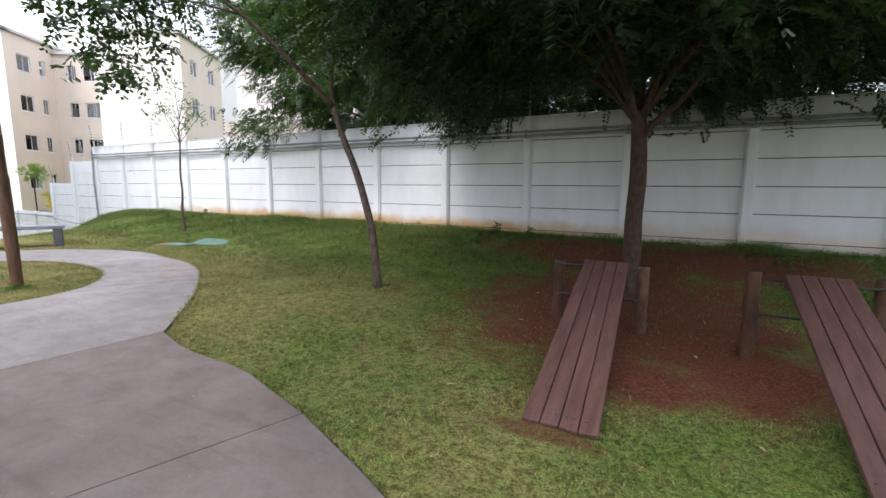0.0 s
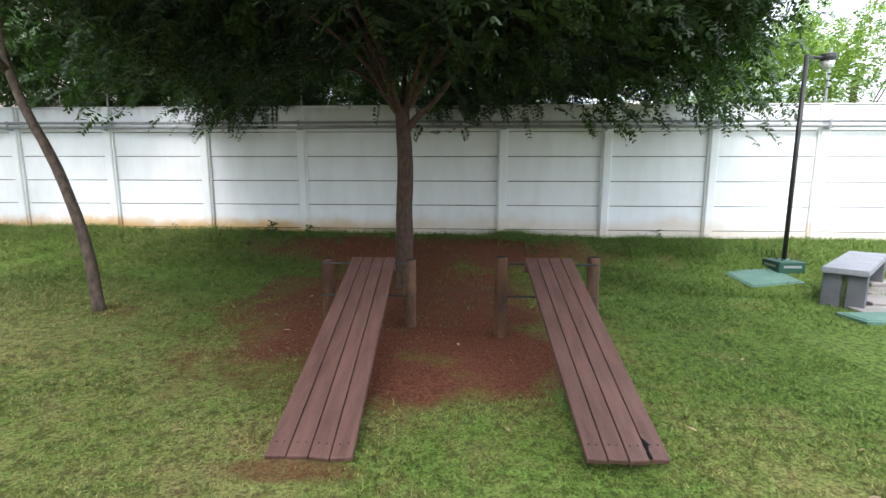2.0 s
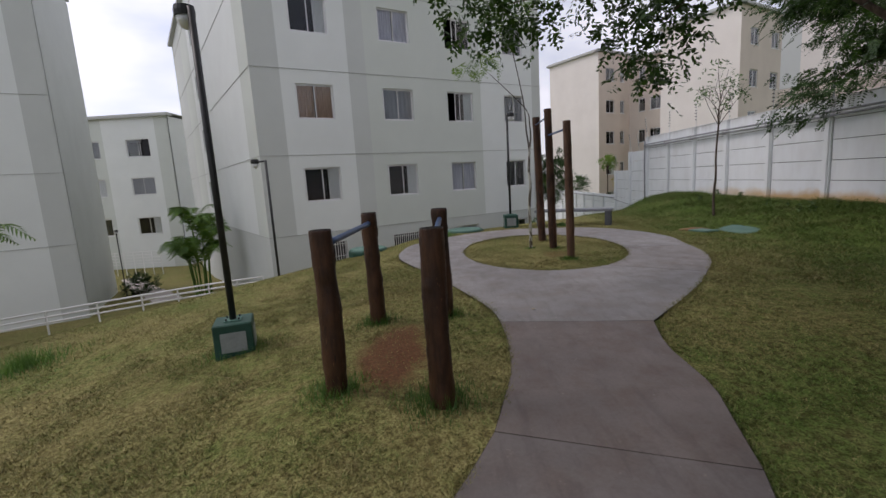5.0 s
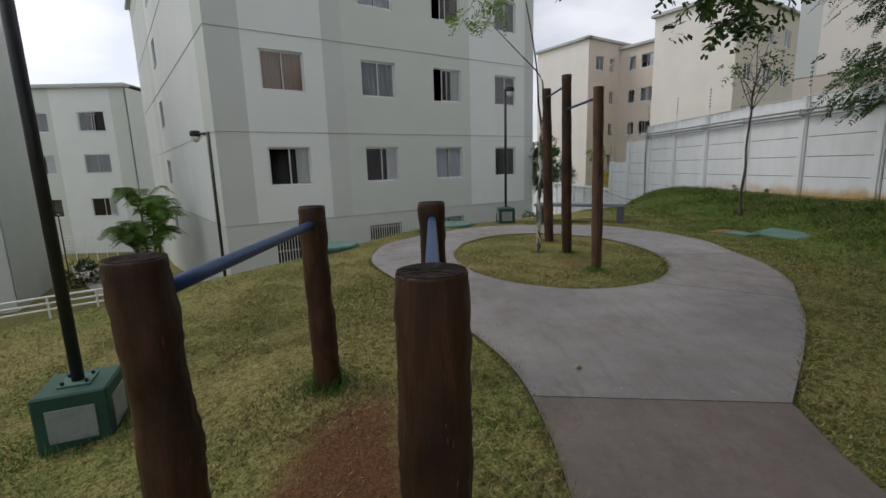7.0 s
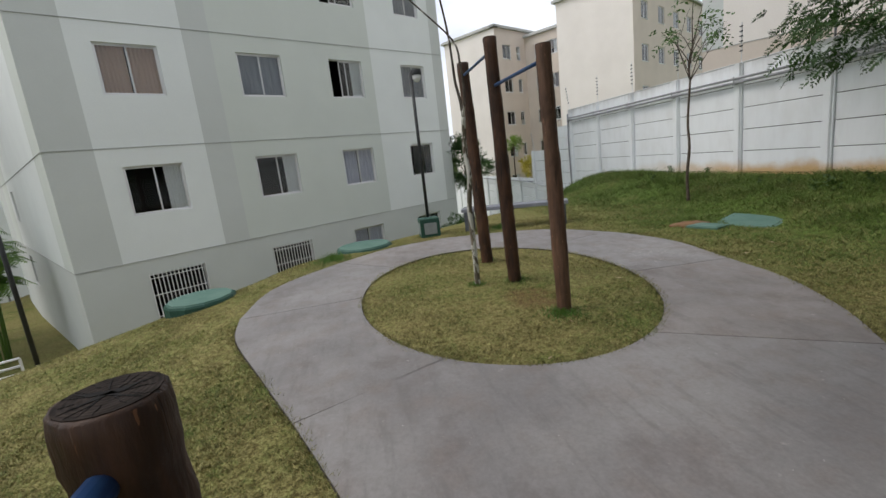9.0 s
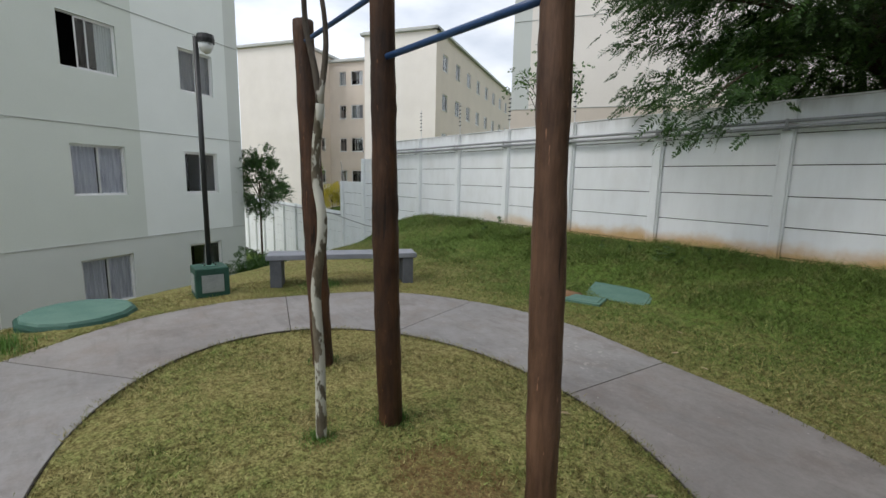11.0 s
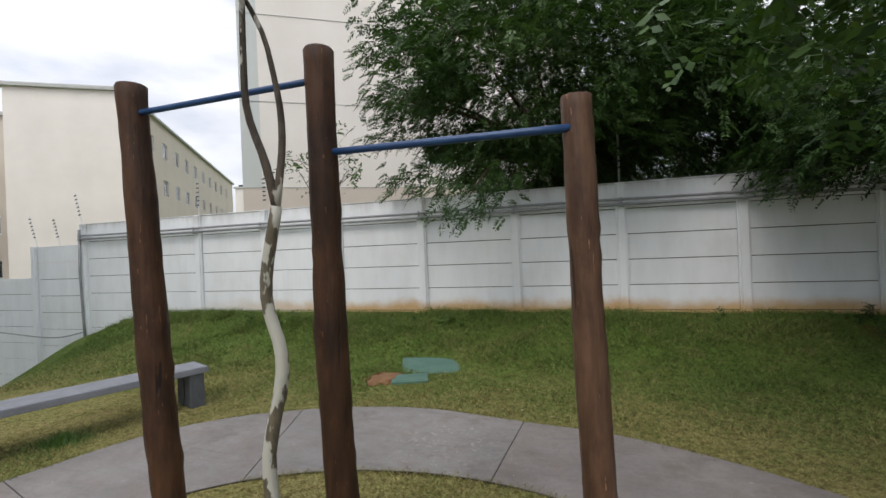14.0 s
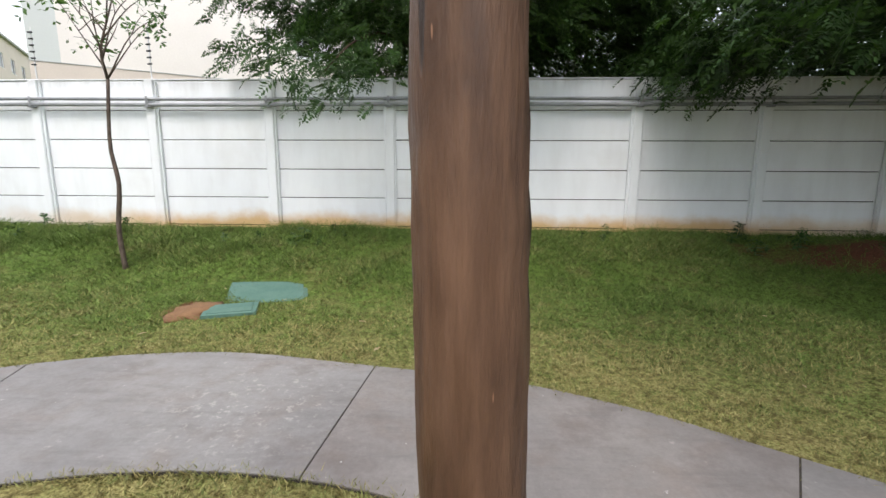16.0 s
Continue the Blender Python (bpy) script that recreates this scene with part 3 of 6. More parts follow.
SLABS = [
    # each: outer edge, then back along the inner edge
    arc((-4.23, 1.29), (-3.84, 2.92))[::-1] + [(-4.23, 1.29)] + smooth2([(-3.70, 0.17), (-2.97, 0.47), (-2.0, 0.83), (-1.44, 0.92)], 10) + [(-1.24, 2.44)] + smooth2([(-1.9, 3.06), (-2.6, 3.66), (-3.14, 4.03)], 8),
    arc((-3.84, 2.92), (-5.52, 3.68))[::-1] + smooth2([(-3.14, 4.03), (-3.7, 4.42), (-4.5, 4.78), (-5.39, 4.95)], 12),
    arc((-5.52, 3.68), (-7.35, 3.33))[::-1] + smooth2([(-5.39, 4.95), (-6.4, 5.13), (-7.2, 5.06), (-7.85, 4.85)], 12),
    arc((-7.35, 3.33), (-8.04, 2.54))[::-1] + smooth2([(-7.85, 4.85), (-8.5, 4.5), (-9.05, 3.9), (-9.38, 2.93)], 12),
    arc((-8.04, 2.54), (-7.59, 1.2))[::-1] + smooth2([(-9.38, 2.93), (-9.5, 2.2), (-9.25, 1.2), (-8.58, 0.34)], 12),
    arc((-7.59, 1.2), (-6.27, 0.64))[::-1] + smooth2([(-8.58, 0.34), (-7.9, -0.28), (-7.2, -0.62), (-6.2, -0.72)], 12),
    arc((-6.27, 0.64), (-4.23, 1.29))[::-1] + smooth2([(-6.2, -0.72), (-5.5, -0.6), (-4.5, -0.18), (-3.70, 0.17)], 12),
    [(-1.44, 0.92)] + smooth2([(-1.0, 0.93), (-0.3, 0.88), (0.2, 0.76), (0.58, 0.66)], 8) + [(1.03, 1.99)] + smooth2([(0.55, 2.13), (0.1, 2.25), (-0.6, 2.28), (-1.24, 2.44)], 8),
    smooth2([(0.58, 0.66), (1.1, 0.42), (1.9, 0.0), (2.6, -0.45)], 8) + smooth2([(3.2, 0.95), (2.6, 1.28), (1.9, 1.64), (1.03, 1.99)], 8),
    smooth2([(2.6, -0.45), (3.4, -0.62), (4.4, -0.3), (5.0, 0.15)], 8) + smooth2([(4.3, 1.55), (4.0, 1.2), (3.6, 0.95), (3.2, 0.95)], 8),
    smooth2([(5.0, 0.15), (6.0, 1.1), (7.0, 2.2), (7.6, 2.9)], 8) + smooth2([(6.4, 3.7), (5.6, 2.85), (5.0, 2.3), (4.3, 1.55)], 8),
]


def inset(poly, d):
    """The closed outline drawn in by d, with doubled points taken out."""
    p = [poly[0]]
    for q in poly[1:]:
        if math.dist(p[-1], q) > 1e-3:
            p.append(q)
    if math.dist(p[0], p[-1]) < 1e-3:
        p.pop()
    area = sum(a[0] * b[1] - b[0] * a[1] for a, b in zip(p, p[1:] + p[:1]))
    if area < 0:
        p.reverse()
    out = []
    for i, q in enumerate(p):
        a, b = Vector(p[i - 1]), Vector(p[(i + 1) % len(p)])
        q = Vector(q)
        e, f = (q - a).normalized(), (b - q).normalized()
        n = Vector((-(e.y + f.y), e.x + f.x))
        n = n.normalized() if n.length > 1e-4 else Vector((-e.y, e.x))
        out.append(q + n * d)
    return out


def slab_bm(poly, top, thick, gap, drop=0.0):
    bm = bmesh.new()
    rim = inset(poly, gap)
    vs = [bm.verts.new((q.x, q.y, -0.012 * max(q.x + 3, 0) + top)) for q in rim]
    f = bm.faces.new(vs)
    r = bmesh.ops.extrude_face_region(bm, geom=[f])
    for v in r["geom"]:
        if isinstance(v, bmesh.types.BMVert):
            v.co.z -= thick
    bmesh.ops.recalc_face_normals(bm, faces=bm.faces)
    bmesh.ops.triangulate(bm, faces=[g for g in bm.faces if len(g.verts) > 4])
    return bm


M_BED = plain("path_bed", (0.05, 0.042, 0.035), 0.95)
path_root = tagged(empty("path"), "stained pinkish-grey concrete footpath with saw-cut joints round a bed", "path", kind="structure")
for k, poly in enumerate(SLABS):
    part("slab", slab_bm(poly, 0.014, 0.1, 0.007), M_PATH_BROWN if k in (7, 8, 9) else M_PATH, path_root)
    part("bed", slab_bm(poly, 0.009, 0.06, 0.0), M_BED, path_root)


# ---- precast boundary wall ----
WALL_Y = 9.54
M_JOINT = plain('joint_mortar', (0.045, 0.045, 0.045), 0.9)
PANEL = 0.48


def wall_run(root, x0, x1, top, rows, pale=True):
    n = round((x1 - x0) / 2.0)
    panel_me = None
    for i in range(n):
        for k in range(rows):
            bm = box((-0.95, -0.022, 0.007), (0.95, 0.022, PANEL - 0.007), 0.005)
            if panel_me is None:
                ob = part("panel", bm, M_WALL, root)
                panel_me = ob.data
            else:
                bm.free()
                ob = new("panel", panel_me)
                ob.parent = root
            ob.matrix_world = pose(x0 + 1 + 2 * i, WALL_Y + 0.055 + 0.004 * ((i * 7 + k * 3) % 3 - 1), top - PANEL * (k + 1))


def wall_post(root, x, top, low):
    bm = box((-0.075, -0.06, low), (0.075, 0.12, top + 0.012), 0.012)
    add_box(bm, (-0.1, -0.02, low), (0.1, 0.022, top - 0.02), 0.004)
    ob = part("post", bm, M_WALL, root)
    ob.matrix_world = pose(x, WALL_Y, 0)


wall_root = tagged(empty("wall_north"), "white precast concrete panel wall, soil-stained along its foot", "wall", kind="structure")
wall_run(wall_root, -18, 26, 2.86, 7)
for k in range(-9, 14):
    wall_post(wall_root, 2 * k, 2.86, -0.7)
wall_run(wall_root, -20, -18, 2.32, 7)
wall_post(wall_root, -20, 2.32, -1.6)
wall_run(wall_root, -22, -20, 1.42, 7)
wall_post(wall_root, -22, 1.42, -2.4)
wall_run(wall_root, -44, -22, 0.1, 8)
for k in range(-22, -11):
    wall_post(wall_root, 2 * k, 0.1, -4)
part("backing", box((-18, WALL_Y + 0.085, -0.6), (26, WALL_Y + 0.1, 2.84)), M_JOINT, wall_root)
part("backing", box((-22, WALL_Y + 0.085, -2.4), (-18, WALL_Y + 0.1, 1.38)), M_JOINT, wall_root)
part("backing", box((-44, WALL_Y + 0.085, -4), (-22, WALL_Y + 0.1, 0.06)), M_JOINT, wall_root)
part("coping", box((-18, WALL_Y + 0.02, 2.862), (26, WALL_Y + 0.1, 2.885), 0.006), M_WALL, wall_root)

# conduits along the wall
conduit = tagged(empty("conduit"), "two grey conduit pipes clipped along the white wall", "pipe")
for zz, rr in ((2.545, 0.026), (2.455, 0.03)):
    part("pipe", tube([(x, WALL_Y - 0.105 + 0.004 * math.sin(x * 1.7), zz + 0.006 * math.sin(x * 0.9)) for x in np.arange(-18.0, 26.1, 1.0)], rr, 8), M_PIPE, conduit, smooth=True)
part("down_pipe", tube([(-18.0, WALL_Y - 0.105, 2.72), (-18.02, WALL_Y - 0.11, 1.5), (-17.97, WALL_Y - 0.1, 0.2), (-17.9, WALL_Y - 0.12, -0.45)], 0.035, 8), M_PIPE, conduit, smooth=True)
for k in range(-9, 13):
    bm = box((-0.05, -0.14, 2.41), (0.05, -0.055, 2.425), 0.003)
    add_box(bm, (-0.02, -0.142, 2.42), (0.02, -0.135, 2.585), 0.002)
    o = part("clip", bm, M_PIPE, conduit)
    o.location = (2 * k, WALL_Y, 0)
low_pipe = tagged(empty("conduit"), "grey conduit pipe along the lower white wall", "pipe")
part("pipe", tube([(x, WALL_Y - 0.1, -0.05) for x in range(-44, -21)], 0.03, 8), M_PIPE, low_pipe, smooth=True)
loose = tagged(empty("cable"), "loose grey cable slung along the stepped wall", "cable")
part("strand", tube(curve_pts([(-17.95, WALL_Y - 0.16, -0.12), (-19.0, WALL_Y - 0.16, -0.28), (-20.5, WALL_Y - 0.16, -0.22), (-23, WALL_Y - 0.16, -0.02)], 14), 0.018, 6), M_PIPE, loose)


def fence_pole(x, base, height, lean=0.0, stout=False):
    root = tagged(empty("fence_pole", pose(x, WALL_Y + 0.06, base, 0, lean, 0)), "thin metal electric-fence pole with insulators on the wall", "pole", group="electric fence poles")
    part("rod", tube([(0, 0, -0.05), (0, 0, height)], 0.02 if stout else 0.011, 8), M_PIPE if stout else M_FRAME, root)
    for k in range(4 if stout else 6):
        o = part("insulator", tube([(-0.035, 0, 0), (0.035, 0, 0)], [0.012, 0.017], 8), M_BLACK, root)
        o.location = (0, -0.02, height * (0.3 + 0.12 * k))


for x, base, h, lean, stout in ((-19.95, 2.33, 0.95, -18, False), (-18.1, 2.87, 0.95, -15, False), (-19.0, 2.33, 0.85, -17, False), (-21.9, 1.43, 0.9, -18, False), (-16, 2.87, 0.9, 0, False), (-14, 2.87, 0.9, 0, False), (-12, 2.87, 0.85, 0, False),
                                (-10, 2.87, 0.85, 0, False), (-8, 2.87, 0.82, 0, True), (-4, 2.87, 1.0, 0, True), (0, 2.87, 0.9, 0, True), (6, 2.87, 0.9, 0, True), (10, 2.87, 1.0, 0, True)):
    fence_pole(x, base, h, lean, stout)


# ---- apartment blocks ----
def facade(root, m, width, z0, z1, holes, bands, low=None, name="wall", thick=0.18):
    """An upright wall along local x from 0 to width, its outside towards -y, with openings (x0, x1, z0, z1)
    and colour bands (x_end, index); below the height low the index after the last band is used."""
    bm = bmesh.new()
    us = sorted({0.0, width} | {h[0] for h in holes} | {h[1] for h in holes} | {b[0] for b in bands if b[0] < width})
    zs = sorted({z0, z1} | {h[2] for h in holes} | {h[3] for h in holes} | ({low} if low is not None else set()))

    def quad(a, b, c, d, mat):
        f = bm.faces.new([bm.verts.new(p) for p in (a, b, c, d)])
        f.material_index = mat

    def colour(u, z):
        if low is not None and z < low:
            return max(b[1] for b in bands) if len(bands) else 0
        for end, k in bands:
            if u < end:
                return k
        return bands[-1][1]

    for u0, u1 in zip(us, us[1:]):
        for a, b in zip(zs, zs[1:]):
            mu, mz = (u0 + u1) / 2, (a + b) / 2
            if any(h[0] < mu < h[1] and h[2] < mz < h[3] for h in holes):
                continue
            k = colour(mu, mz)
            quad((u0, 0, a), (u1, 0, a), (u1, 0, b), (u0, 0, b), k)
            quad((u0, thick, a), (u0, thick, b), (u1, thick, b), (u1, thick, a), k)
    for x0, x1, a, b in holes:
        k = colour((x0 + x1) / 2, (a + b) / 2)
        quad((x0, 0, a), (x0, thick, a), (x1, thick, a), (x1, 0, a), k)
        quad((x0, 0, b), (x1, 0, b), (x1, thick, b), (x0, thick, b), k)
        quad((x0, 0, a), (x0, 0, b), (x0, thick, b), (x0, thick, a), k)
        quad((x1, 0, a), (x1, thick, a), (x1, thick, b), (x1, 0, b), k)
    bmesh.ops.remove_doubles(bm, verts=bm.verts, dist=0.0005)
    ob = part(name, bm, [M_WHITE, M_GREYGREEN, M_GREYBAND, M_CREAM, M_TAN], root)
    ob.matrix_basis = m
    return ob


def window_unit(root, m, x0, x1, z0, z1, curtain="", open_side=0, grille=False, depth=0.085, sill=True):
    w, h = x1 - x0, z1 - z0
    bm = bmesh.new()
    t = 0.034
    for lo, hi in (((0, 0), (w, t)), ((0, h - t), (w, h)), ((0, t), (t, h - t)), ((w - t, t), (w, h - t))):
        add_box(bm, (lo[0], depth - 0.03, lo[1]), (hi[0], depth + 0.03, hi[1]), 0.004)
    win = part("window", bm, M_FRAME, root)
    win.matrix_basis = m @ pose(x0, 0, z0)
    half = w / 2
    for k in range(0 if grille else 2):
        a, b = (t, half + 0.02) if k == 0 else (half - 0.02, w - t)
        if open_side == k + 1:
            a, b = (half - 0.3, w - t) if k == 0 else (t, half + 0.2)
        bm = bmesh.new()
        y = depth + (0.012 if k else -0.012)
        s = 0.036
        for lo, hi in (((a, t), (b, t + s)), ((a, h - t - s), (b, h - t)), ((a, t), (a + s, h - t)), ((b - s, t), (b, h - t))):
            add_box(bm, (lo[0], y - 0.01, lo[1]), (hi[0], y + 0.01, hi[1]))
        part("sash", bm, M_FRAME, win)
        o = part("pane", box((a + s, y - 0.002, t + s), (b - s, y + 0.002, h - t - s)), M_GLASS, win)
        o.visible_shadow = False
    if curtain:
        spans = [(w * 0.66, w - 0.05)] if curtain in ("white", "dark") else [(0.05, w * 0.47), (w * 0.52, w - 0.05)] if curtain in ("brown", "lilac") else [(0.03, w - 0.03)]
        for a, b in spans:
            bm = bmesh.new()
            n = 22
            prev = None
            for i in range(n + 1):
                x = a + (b - a) * i / n
                y = depth + 0.04 + 0.009 * math.sin(i * 1.9) + 0.004 * math.sin(i * 0.7)
                cur = (bm.verts.new((x, y, 0.0)), bm.verts.new((x, y, h)))
                if prev:
                    bm.faces.new((prev[0], cur[0], cur[1], prev[1]))
                prev = cur
            bmesh.ops.solidify(bm, geom=bm.faces[:], thickness=0.006)
            part("curtain", bm, M_CURTAIN[curtain], win, curtain + " curtain")
    if sill:
        o = part("sill", box((-0.04, -0.035, -0.045), (w + 0.04, depth - 0.03, 0), 0.006), M_WHITE, win)
    if grille:
        bm = bmesh.new()
        n = int(w / 0.105)
        for i in range(n + 1):
            x = w * i / n
            add_box(bm, (x - 0.012, -0.04, -0.06), (x + 0.012, -0.02, h + 0.03))
        for z in (0.12, h * 0.55, h - 0.12):
            add_box(bm, (0, -0.045, z - 0.012), (w, -0.018, z + 0.012))
        part("grille", bm, M_RAIL, win, "white barred grille")
    return win


def face_matrix(px, py, dx, dy):
    """Local x along (dx, dy), local y pointing into the house."""
    return Matrix(((dx, -dy, 0, px), (dy, dx, 0, py), (0, 0, 1, 0), (0, 0, 0, 1)))


def belt(root, m, width, z):
    o = part("belt", box((-0.0, -0.018, z - 0.011), (width, -0.001, z + 0.011), 0.003), M_BELT, root)
    o.matrix_basis = m


def eaves(root, m, width, z, over=0.28):
    o = part("eave", box((-over, -over, z), (width + over, 0.4, z + 0.22), 0.02), M_EAVE, root)
    o.matrix_basis = m


def rear(root, m, width, depth, z0, z1, mat, sides=(True, True)):
    """Side and back walls, a flat roof, and near-black floors and inner walls that paint unlit rooms behind a facade.
    """
    t = 0.18
    pieces = [("rear_wall", (t, depth - t, z0), (width - t, depth, z1), mat)]
    if sides[0]:
        pieces.append(("side_wall", (0, t, z0), (t, depth, z1), mat))
    if sides[1]:
        pieces.append(("side_wall", (width - t, t, z0), (width, depth, z1), mat))
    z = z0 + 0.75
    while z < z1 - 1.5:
        pieces.append(("inner_wall", (t + 0.01, 2.6, z - 0.19), (width - t - 0.01, 2.7, z + 2.9), M_ROOM_SHADE))
        pieces.append(("inner_floor", (t + 0.01, t + 0.01, z - 0.35), (width - t - 0.01, depth - t - 0.01, z - 0.2), M_ROOM_SHADE))
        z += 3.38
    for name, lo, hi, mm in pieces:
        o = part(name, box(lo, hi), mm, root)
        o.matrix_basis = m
    o = part("roof", box((-0.12, -0.12, z1 + 0.224), (width + 0.12, depth + 0.12, z1 + 0.33), 0.02), M_EAVE, root)
    o.matrix_basis = m


def block_a():
    root = tagged(empty("apartment_block"), "four-storey white and grey-green apartment block with sliding windows", "building")
    mA = face_matrix(FACE_P.x - 1.6 * FACE_D.x, FACE_P.y - 1.6 * FACE_D.y, FACE_D.x, FACE_D.y)
    W = 14.9
    z0, z1 = -3.2, 14.1
    cols = [(1.65, 3.2), (5.45, 6.97), (8.87, 10.35), (12.35, 13.7)]
    tops = [(-2.28, -0.86), (0.92, 2.33), (4.3, 5.69), (7.68, 9.06), (11.06, 12.44)]
    kinds = {(0, 1): ("white", 0), (0, 2): ("brown", 0), (0, 3): ("white", 0), (1, 1): ("white", 0), (1, 2): ("grey", 0), (1, 3): ("lilac", 0), (2, 1): ("lilac", 0), (2, 2): ("white", 1), (2, 3): ("dark", 1), (3, 1): ("dark", 0), (3, 2): ("grey", 0), (3, 3): ("grey", 0),
             (2, 0): ("lilac", 0), (0, 4): ("grey", 0), (1, 4): ("white", 0), (2, 4): ("grey", 0), (3, 4): ("white", 0), (3, 0): ("dark", 0)}
    holes = []
    for ci, (a, b) in enumerate(cols):
        for ri, (lo, hi) in enumerate(tops):
            holes.append((a, b, lo, hi))
            c, o = kinds.get((ci, ri), ("", 0))
            window_unit(root, mA, a, b, lo, hi, c, o, grille=(ri == 0 and ci < 2), sill=False)
    facade(root, mA, W, z0, z1, holes, [(1.1, 2), (3.95, 0), (4.75, 2), (10.85, 1), (14.3, 0), (99, 2)], low=-0.42)
    for z in (-0.40, 2.86, 6.24, 9.62, 13.0):
        belt(root, mA, W, z)
    eaves(root, mA, W, z1)
    rear(root, mA, W, 11.0, z0, z1, M_GREYGREEN, (False, True))
    # flank with narrow windows
    sx, sy = -0.815, -0.579
    cx, cy = FACE_P.x - 1.6 * FACE_D.x, FACE_P.y - 1.6 * FACE_D.y
    L = 27.0
    mS = face_matrix(cx + sx * L, cy + sy * L, -sx, -sy)
    holes = []
    for ri, (lo, hi) in enumerate(tops):
        holes.append((11.6, 13.1, lo, hi))
        window_unit(root, mS, 11.6, 13.1, lo, hi, ("grey", "grey", "orange", "dark", "lilac")[ri], 0)
    facade(root, mS, L, z0 - 2, z1, holes, [(6.0, 2), (10.2, 1), (15.0, 0), (25.2, 0), (99, 1)], low=-0.42)
    for z in (-0.40, 2.86, 6.24, 9.62, 13.0):
        belt(root, mS, L, z)
    eaves(root, mS, L, z1)
    o = part("flank_roof", box((0, 0, z1 + 0.224), (L, 6, z1 + 0.33)), M_EAVE, root)
    o.matrix_basis = mS
    o = part("flank_back", box((0, 5.8, z0 - 2), (L * 0.6, 6, z1)), M_GREYGREEN, root)
    o.matrix_basis = mS
    o = part("flank_end", box((0, 0.18, z0 - 2), (0.18, 5.8, z1)), M_GREYBAND, root)
    o.matrix_basis = mS


def plain_block(label, m, W, depth, z0, z1, cols, rows, mats, low=None, bands=None, tint=("grey", "white", "dark", ""), belts=(), side_cols=(), wall_mat=None):
    root = tagged(empty("apartment_block"), label, "building")
    holes = []
    k = 0
    for a, b in cols:
        for lo, hi in rows:
            holes.append((a, b, lo, hi))
            window_unit(root, m, a, b, lo, hi, tint[(k * 5 + 1) % len(tint)], (0, 0, 1, 2)[k % 4])
            k += 1
    facade(root, m, W, z0, z1, holes, bands or [(99, mats)], low)
    for z in belts:
        belt(root, m, W, z)
    eaves(root, m, W, z1)
    if side_cols:
        # flank on the far end, seen obliquely
        ms = m @ pose(W, 0, 0, 0, 0, 90)
        holes = []
        for a, b in side_cols:
            for lo, hi in rows:
                holes.append((a, b, lo, hi))
                window_unit(root, ms, a, b, lo, hi, tint[(k * 5 + 1) % len(tint)])
                k += 1
        facade(root, ms, depth, z0, z1, holes, [(99, mats + 1 if mats == 3 else mats)], None, "flank_wall")
        eaves(root, ms, depth, z1)
    rear(root, m, W, depth, z0, z1, wall_mat or M_WHITE, (True, not side_cols))
    return root


N = FACE_N
block_a()
ROWS_D = [(0.95, 2.35), (4.33, 5.73), (7.71, 9.11), (11.09, 12.49), (-2.4, -1.0)]
# cream blocks beyond the wall
mD = face_matrix(-53.6, 13.06, N.x, N.y)
plain_block("cream apartment block with a blank gable and grey eaves", mD, 7.2, 14, -5, 14, [], ROWS_D, 3, side_cols=[(1.2, 2.6), (3.6, 4.3)], wall_mat=M_CREAM)
mD2 = face_matrix(-53.6 + 14.4 * N.x, 13.06 + 14.4 * N.y, N.x, N.y)
plain_block("cream apartment block with a row of windows along its flank", mD2, 6.9, 44, -5, 14, [], ROWS_D, 3, side_cols=[(1.6 + 3.6 * k, 3.0 + 3.6 * k) for k in range(11)], wall_mat=M_CREAM, tint=("dark", "", "grey", "dark"))
mD3 = face_matrix(-53.6 + 7.2 * N.x + 5.2 * -N.y, 13.06 + 7.2 * N.y + 5.2 * N.x, N.x, N.y)
plain_block("tan recessed apartment front with small windows", mD3, 7.2, 8, -5, 13.4, [(1.2, 2.0), (2.6, 4.0), (5.2, 6.6)], ROWS_D, 4, wall_mat=M_TAN)
mD4 = face_matrix(-53.6 + 20.5 * N.x - 52 * N.y, 13.06 + 20.5 * N.y + 52 * N.x, N.x, N.y)
plain_block("distant cream apartment block", mD4, 8, 40, -5, 14.5, [], ROWS_D, 3, side_cols=[(2 + 5 * k, 3.4 + 5 * k) for k in range(7)], wall_mat=M_CREAM)
# tall plain block behind the wall
mE = face_matrix(-16.9, 14.6, N.x, N.y)
plain_block("white apartment block with a taupe plinth behind the wall", mE, 15, 12, -2, 17.6, [(7.3, 8.6), (11.0, 12.3)], [(2.0 + 3.38 * k + 3.4, 3.4 + 3.38 * k + 3.4) for k in range(4)], 3, low=4.42, bands=[(0.7, 2), (99, 3), (100, 4)], belts=(4.42, 7.75, 11.13, 14.5), wall_mat=M_CREAM)
# lower courtyard blocks
c0, c1 = Vector((-37.2, -35.1)), Vector((-37.4, -24.5))
cd = (c1 - c0).normalized()
mC = face_matrix(c0.x, c0.y, cd.x, cd.y)
plain_block("white apartment block with dark sliding windows across the courtyard", mC, (c1 - c0).length, 10, -7, 8.6, [(1.9, 4.2), (6.6, 8.7)], [(5.2, 6.75), (1.8, 3.35), (-1.8, -0.25)], 0, bands=[(1.2, 0), (4.6, 1), (9.4, 0), (99, 1)], tint=("dark", "grey", "white", "dark"))
mB = face_matrix(-17 + 0.539 * 16, -17 - 0.843 * 16, -0.539, 0.843)
plain_block("grey-green apartment block on the lower courtyard", mB, 16, 12, -6, 14, [], ROWS_D, 1, bands=[(12.8, 1), (15, 0), (99, 2)], belts=(-0.4, 2.86, 6.24), wall_mat=M_GREYBAND)

